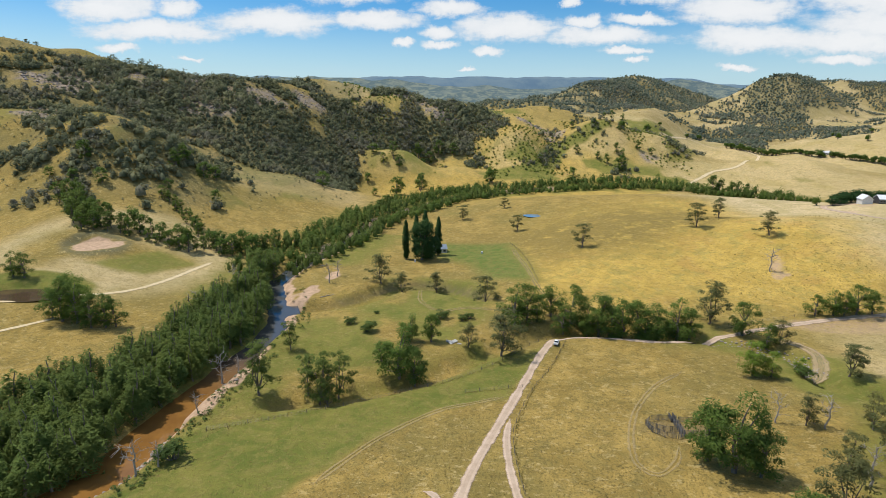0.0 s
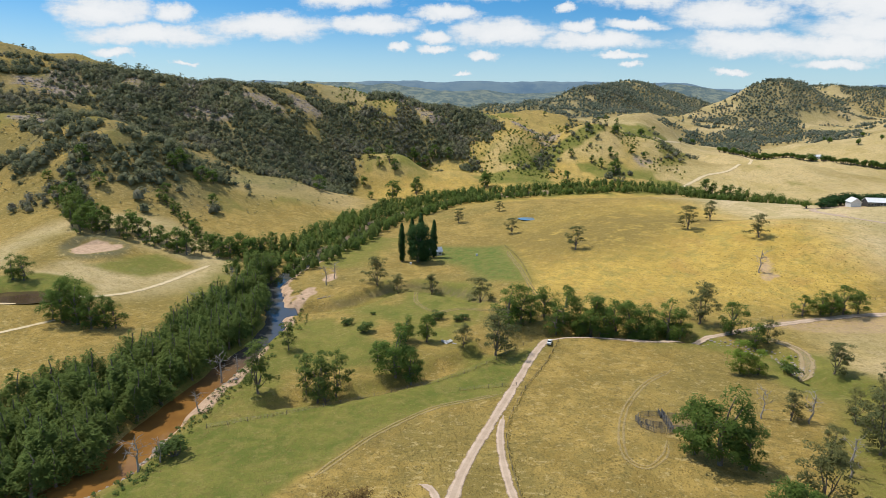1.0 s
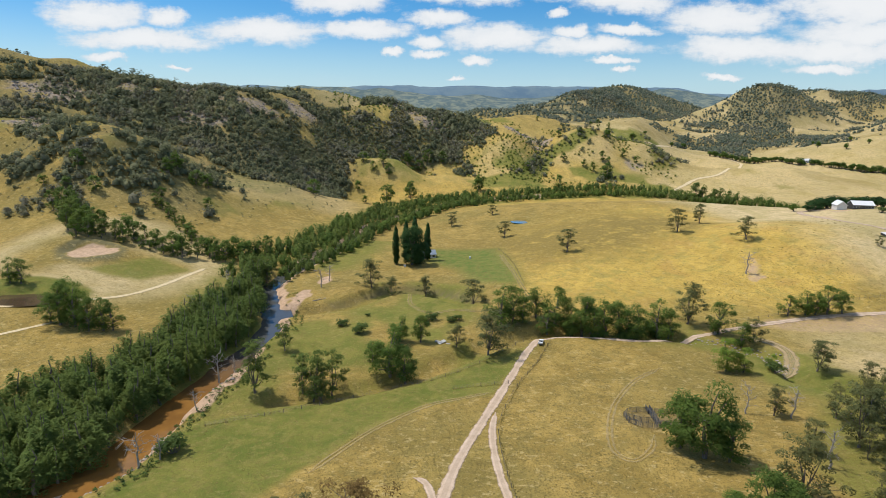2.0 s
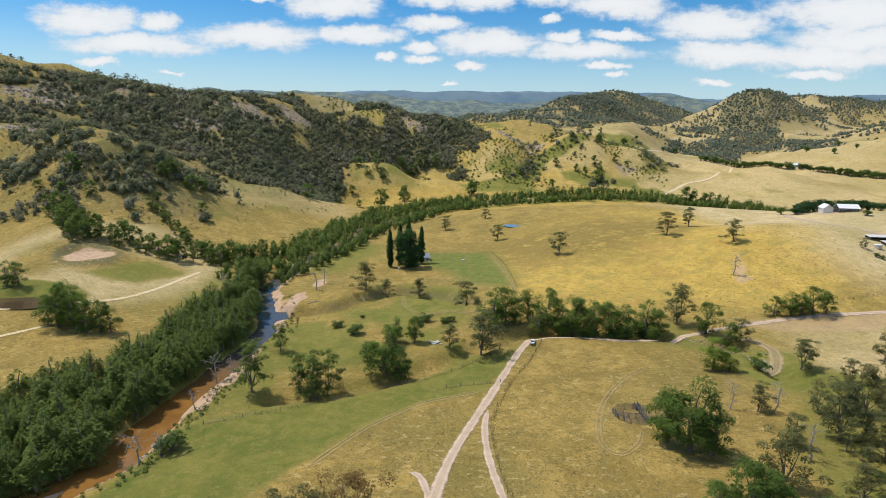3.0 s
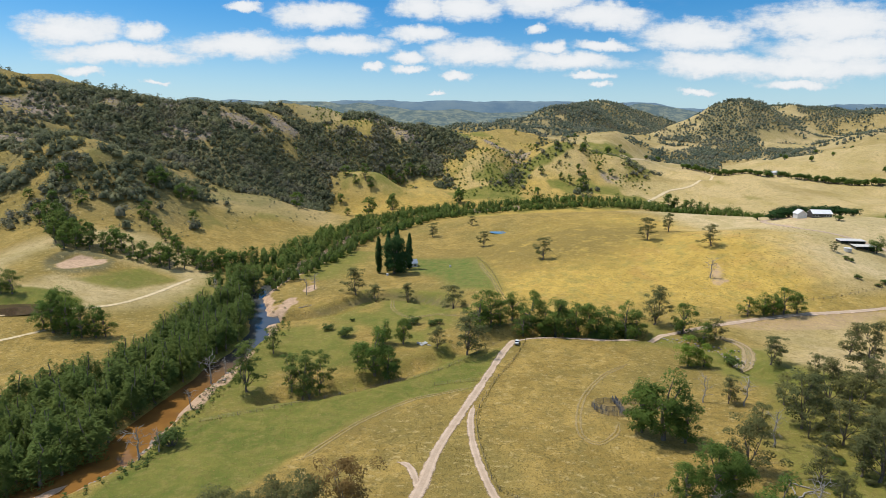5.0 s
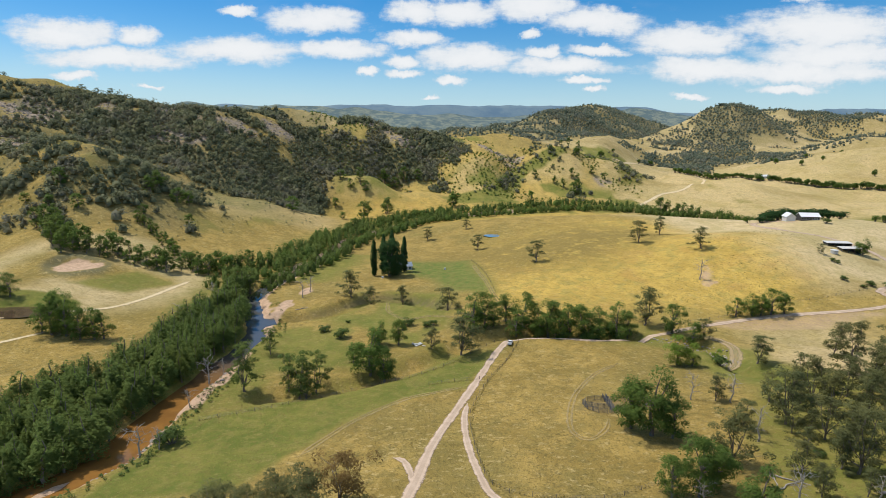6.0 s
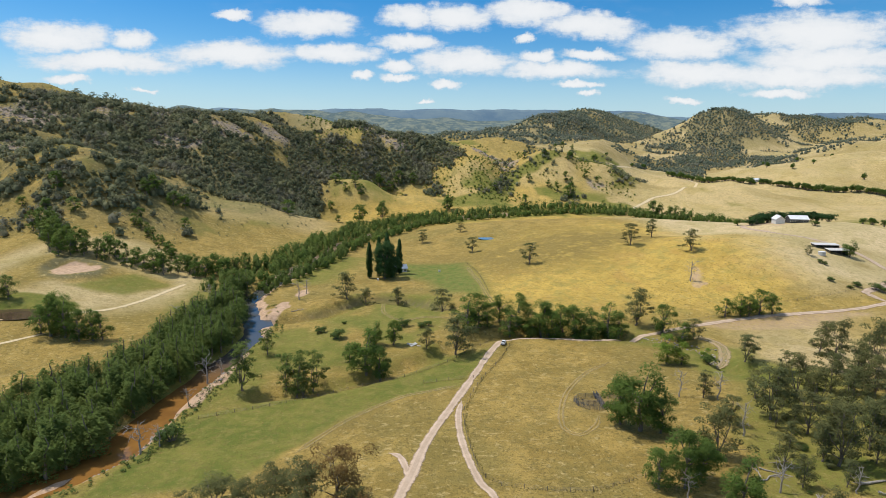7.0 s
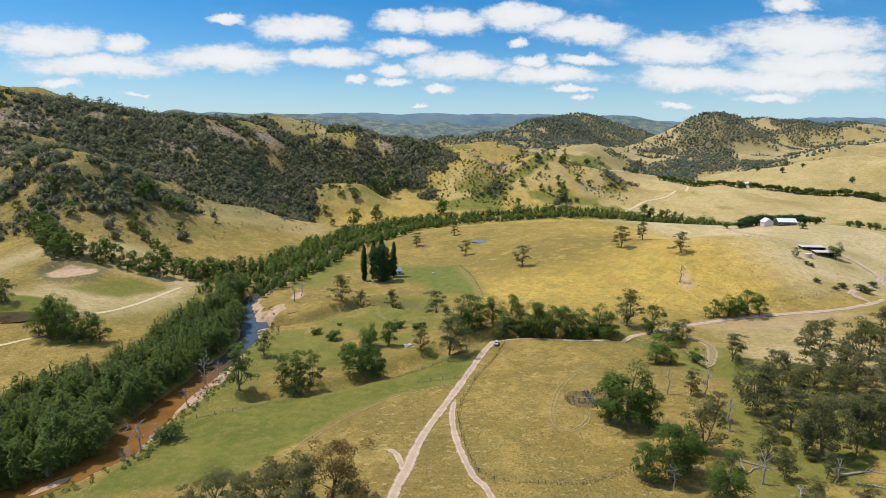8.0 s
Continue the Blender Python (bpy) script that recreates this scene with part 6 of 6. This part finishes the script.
def fence(line, label, gap=5.0, wires=4):
    """Timber posts and plain wires along a line."""
    base = new("fence")
    pts = spline(line, 1.0)
    s = np.r_[0, np.cumsum(np.linalg.norm(np.diff(pts, axis=0), axis=1))]
    n = int(s[-1] / gap)
    at = np.linspace(0, s[-1], n + 1)
    px, py = np.interp(at, s, pts[:, 0]), np.interp(at, s, pts[:, 1])
    pz = ground_z(px, py)
    mesh = boxes("post", [(0, 0, 0.45, 0.11, 0.11, 1.6)], M["post"], 0.02)
    x0, y0, z0 = px[0], py[0], pz[0]
    for x, y, z in zip(px, py, pz):
        o = part("post", mesh, base)
        o.matrix_basis = pose(x - x0, y - y0, z - z0, PICK.uniform(-4, 4), PICK.uniform(-4, 4), PICK.uniform(0, 90))
    acc = ([], [])
    for k in range(wires):
        tube(acc, [(x - x0, y - y0, z - z0 + 0.25 + 0.28 * k) for x, y, z in zip(px, py, pz)], [0.012] * len(px), 3)
    part("wire", quick_mesh("wire", acc[0], acc[1], M["wire"]), base)
    base.location = (x0, y0, z0)
    return tagged(base, label, "fence")


def fallen_log(x, y, turn, length, radius, seed):
    rng = np.random.default_rng(seed)
    acc = ([], [])
    tube(acc, bent(rng, (-length / 2, 0, radius), (length / 2, rng.normal(0, 0.4), radius * 1.4), 0.15, 6), np.linspace(radius, radius * 0.35, 6), 8)
    for i in range(5):
        f = rng.uniform(-0.1, 0.45) * length
        tip = (f + rng.uniform(0.6, 2.2), rng.normal(0, 1.3), radius + rng.uniform(0.3, 1.6))
        tube(acc, bent(rng, (f, 0, radius), tip, 0.1, 4), np.array((0.4, 0.3, 0.2, 0.06)) * radius, 5)
    ob = new("fallen_log", quick_mesh("fallen_log", acc[0], acc[1], M["deadwood"], True))
    at_ground(ob, x, y, turn, 0.05)
    return tagged(ob, "bleached grey fallen log lying on the ground", "log", "fallen logs")


def rock_heap(name, spots, mat, label, category, seed, low, high):
    """Uneven stones joined into one mesh."""
    rng = np.random.default_rng(seed)
    bm = bmesh.new()
    bmesh.ops.create_icosphere(bm, subdivisions=1, radius=1)
    unit = np.array([v.co[:] for v in bm.verts])
    tri = np.array([[v.index for v in f.verts] for f in bm.faces])
    bm.free()
    verts, faces, count = [], [], 0
    for x, y in spots:
        r = rng.uniform(low, high) * rng.uniform(0.5, 1)
        v = unit * rng.uniform(0.65, 1.25, (len(unit), 1)) * (r * rng.uniform(0.7, 1.3), r * rng.uniform(0.7, 1.3), r * rng.uniform(0.4, 0.8))
        verts.append(v + (x, y, float(ground_z(x, y)) + r * 0.1))
        faces.append(tri + count)
        count += len(unit)
    ob = new(name, quick_mesh(name, np.concatenate(verts), np.concatenate(faces), mat))
    return tagged(ob, label, category, kind="stuff")


# homestead among the poplars
building("homestead", -15, 329, 12, 13, 8, 2.7, 1.7, M["white_wall"], M["blue_iron"], "small homestead with a blue-grey iron roof behind trees", 5)
# new house and barn on the rise
building("house", 277.4, 381, -10, 12.5, 8.0, 3.0, 2.2, M["dark_wall"], M["white_iron"], "long dark-walled house with a bright white roof", 7)
building("barn_house", 265.8, 385, 78, 8.5, 6.0, 3.5, 2.4, M["white_wall"], M["white_iron"], "steep white gabled barn house beside the long house", 3)
open_shed("farm_shed", 244.5, 304, -8, 13.5, 5.0, 2.5, -0.35, M["shed_iron"], "long open farm shed with a pale iron roof")
open_shed("farm_shed", 246.5, 296.5, -6, 10.5, 5.0, 2.4, -0.35, M["shed_iron"], "open dark farm shed with a pale flat roof")
water_tank(231.5, 288, 1.9, 2.1)
building("farmhouse", 500, 815, 20, 14, 8, 3, 2, M["white_wall"], M["white_iron"], "far white farmhouse behind a windbreak", 5)
pickup(34.2, 192.4, 74)
stockyard()
for spot in ((12.3, 319.2), (-24.7, 305.5)):
    b = new("utility_box", boxes("utility_box", [(0, 0, 0.5, 1.1, 0.9, 1.2), (0, 0, 1.13, 1.2, 1.0, 0.08)], M["white_wall"], 0.02))
    tagged(at_ground(b, *spot), "small white metal utility box on the lawn", "box")

fence([(38, 195), (30, 175), (22, 159), (15, 138.4), (13.2, 126.4), (13.6, 107.3), (15.6, 93), (22, 88.2), (38.8, 86.2), (53, 92)], "timber post and wire fence round the dry paddock")
fence([(-66, 134.6), (-45, 142.6), (-25, 152.8), (-6, 162), (6, 171), (22, 188), (35, 202.5)], "timber post and wire fence along the green paddock")
fence([(1.7, 156.3), (11.6, 158.5), (19.0, 159.9)], "short cross fence beside the road", 4.0)
fence([(104, 214), (135, 223), (160, 231), (190, 236), (218, 244)], "wire fence along the foot of the golden hill")
fence([(30, 336), (34, 300), (36, 258)], "wire fence beside the house lawn")

def culvert():
    """Broken slabs and a pipe where the gully was crossed."""
    base = new("culvert")
    part("slab", boxes("slab", [(0, 0, 0.35, 3.2, 1.6, 0.22)], M["concrete"], 0.04), base).rotation_euler = (0.12, -0.16, 0.3)
    part("slab", boxes("slab", [(2.3, -0.8, 0.1, 1.6, 1.2, 0.2)], M["concrete"], 0.04), base).rotation_euler = (-0.2, 0.1, -0.4)
    p = part("pipe", disc("pipe", 0.45, 2.6, M["concrete"]), base)
    p.matrix_basis = pose(-1.2, 0.6, 0.3, 90, 0, 40)
    at_ground(base, -2.3, 193.6, 20)
    return tagged(base, "broken pale concrete culvert slabs lying in the gully", "culvert")


culvert()
fallen_log(103, 85, 5, 9, 0.35, 1)
fallen_log(103, 79.5, -28, 7, 0.3, 2)
fallen_log(86, 79, 60, 6, 0.3, 3)
fallen_log(82, 90, 20, 8, 0.22, 6)
fallen_log(84, 92, -35, 7, 0.2, 7)
fallen_log(80, 93, 75, 6, 0.18, 8)
fallen_log(-76, 166.2, -8, 13, 0.3, 4)
fallen_log(-60, 246, 40, 6, 0.22, 5)

rng_rock = np.random.default_rng(61)
bank = scatter(rng_rock, 6000, (-110, 90, -55, 185), 0.9, lambda x, y: (along(x, y, CREEK) > 4.6) * (along(x, y, CREEK) < 8.5) * (x > np.interp(y, [90, 98, 108, 122, 159, 186], [-102, -95, -85, -81, -78, -74])) * smooth(0.46, 0.6, fbm(x, y, 14, 63, 2)) * 0.7)
rock_heap("creek_rocks", bank, M["rock"], "pale rounded rocks along the creek bank", "rocks", 62, 0.2, 0.85)
cut = scatter(rng_rock, 2500, (92, 174, 128, 200), 1.0, lambda x, y: (along(x, y, GULLY) < 4.5) * 0.5)
rock_heap("gully_rocks", cut, M["rock"], "broken rocks in the washed gully", "rocks", 64, 0.3, 0.9)
scree = scatter(rng_rock, 30000, (-520, 400, 330, 900), 2.4, lambda x, y: smooth(30, 60, ground_z(x, y)) * stony(x, y) * 0.8)
rock_heap("hillside_rocks", scree, M["scree"], "grey-pink rock outcrops scattered over the hillside", "rocks", 66, 0.8, 2.2)
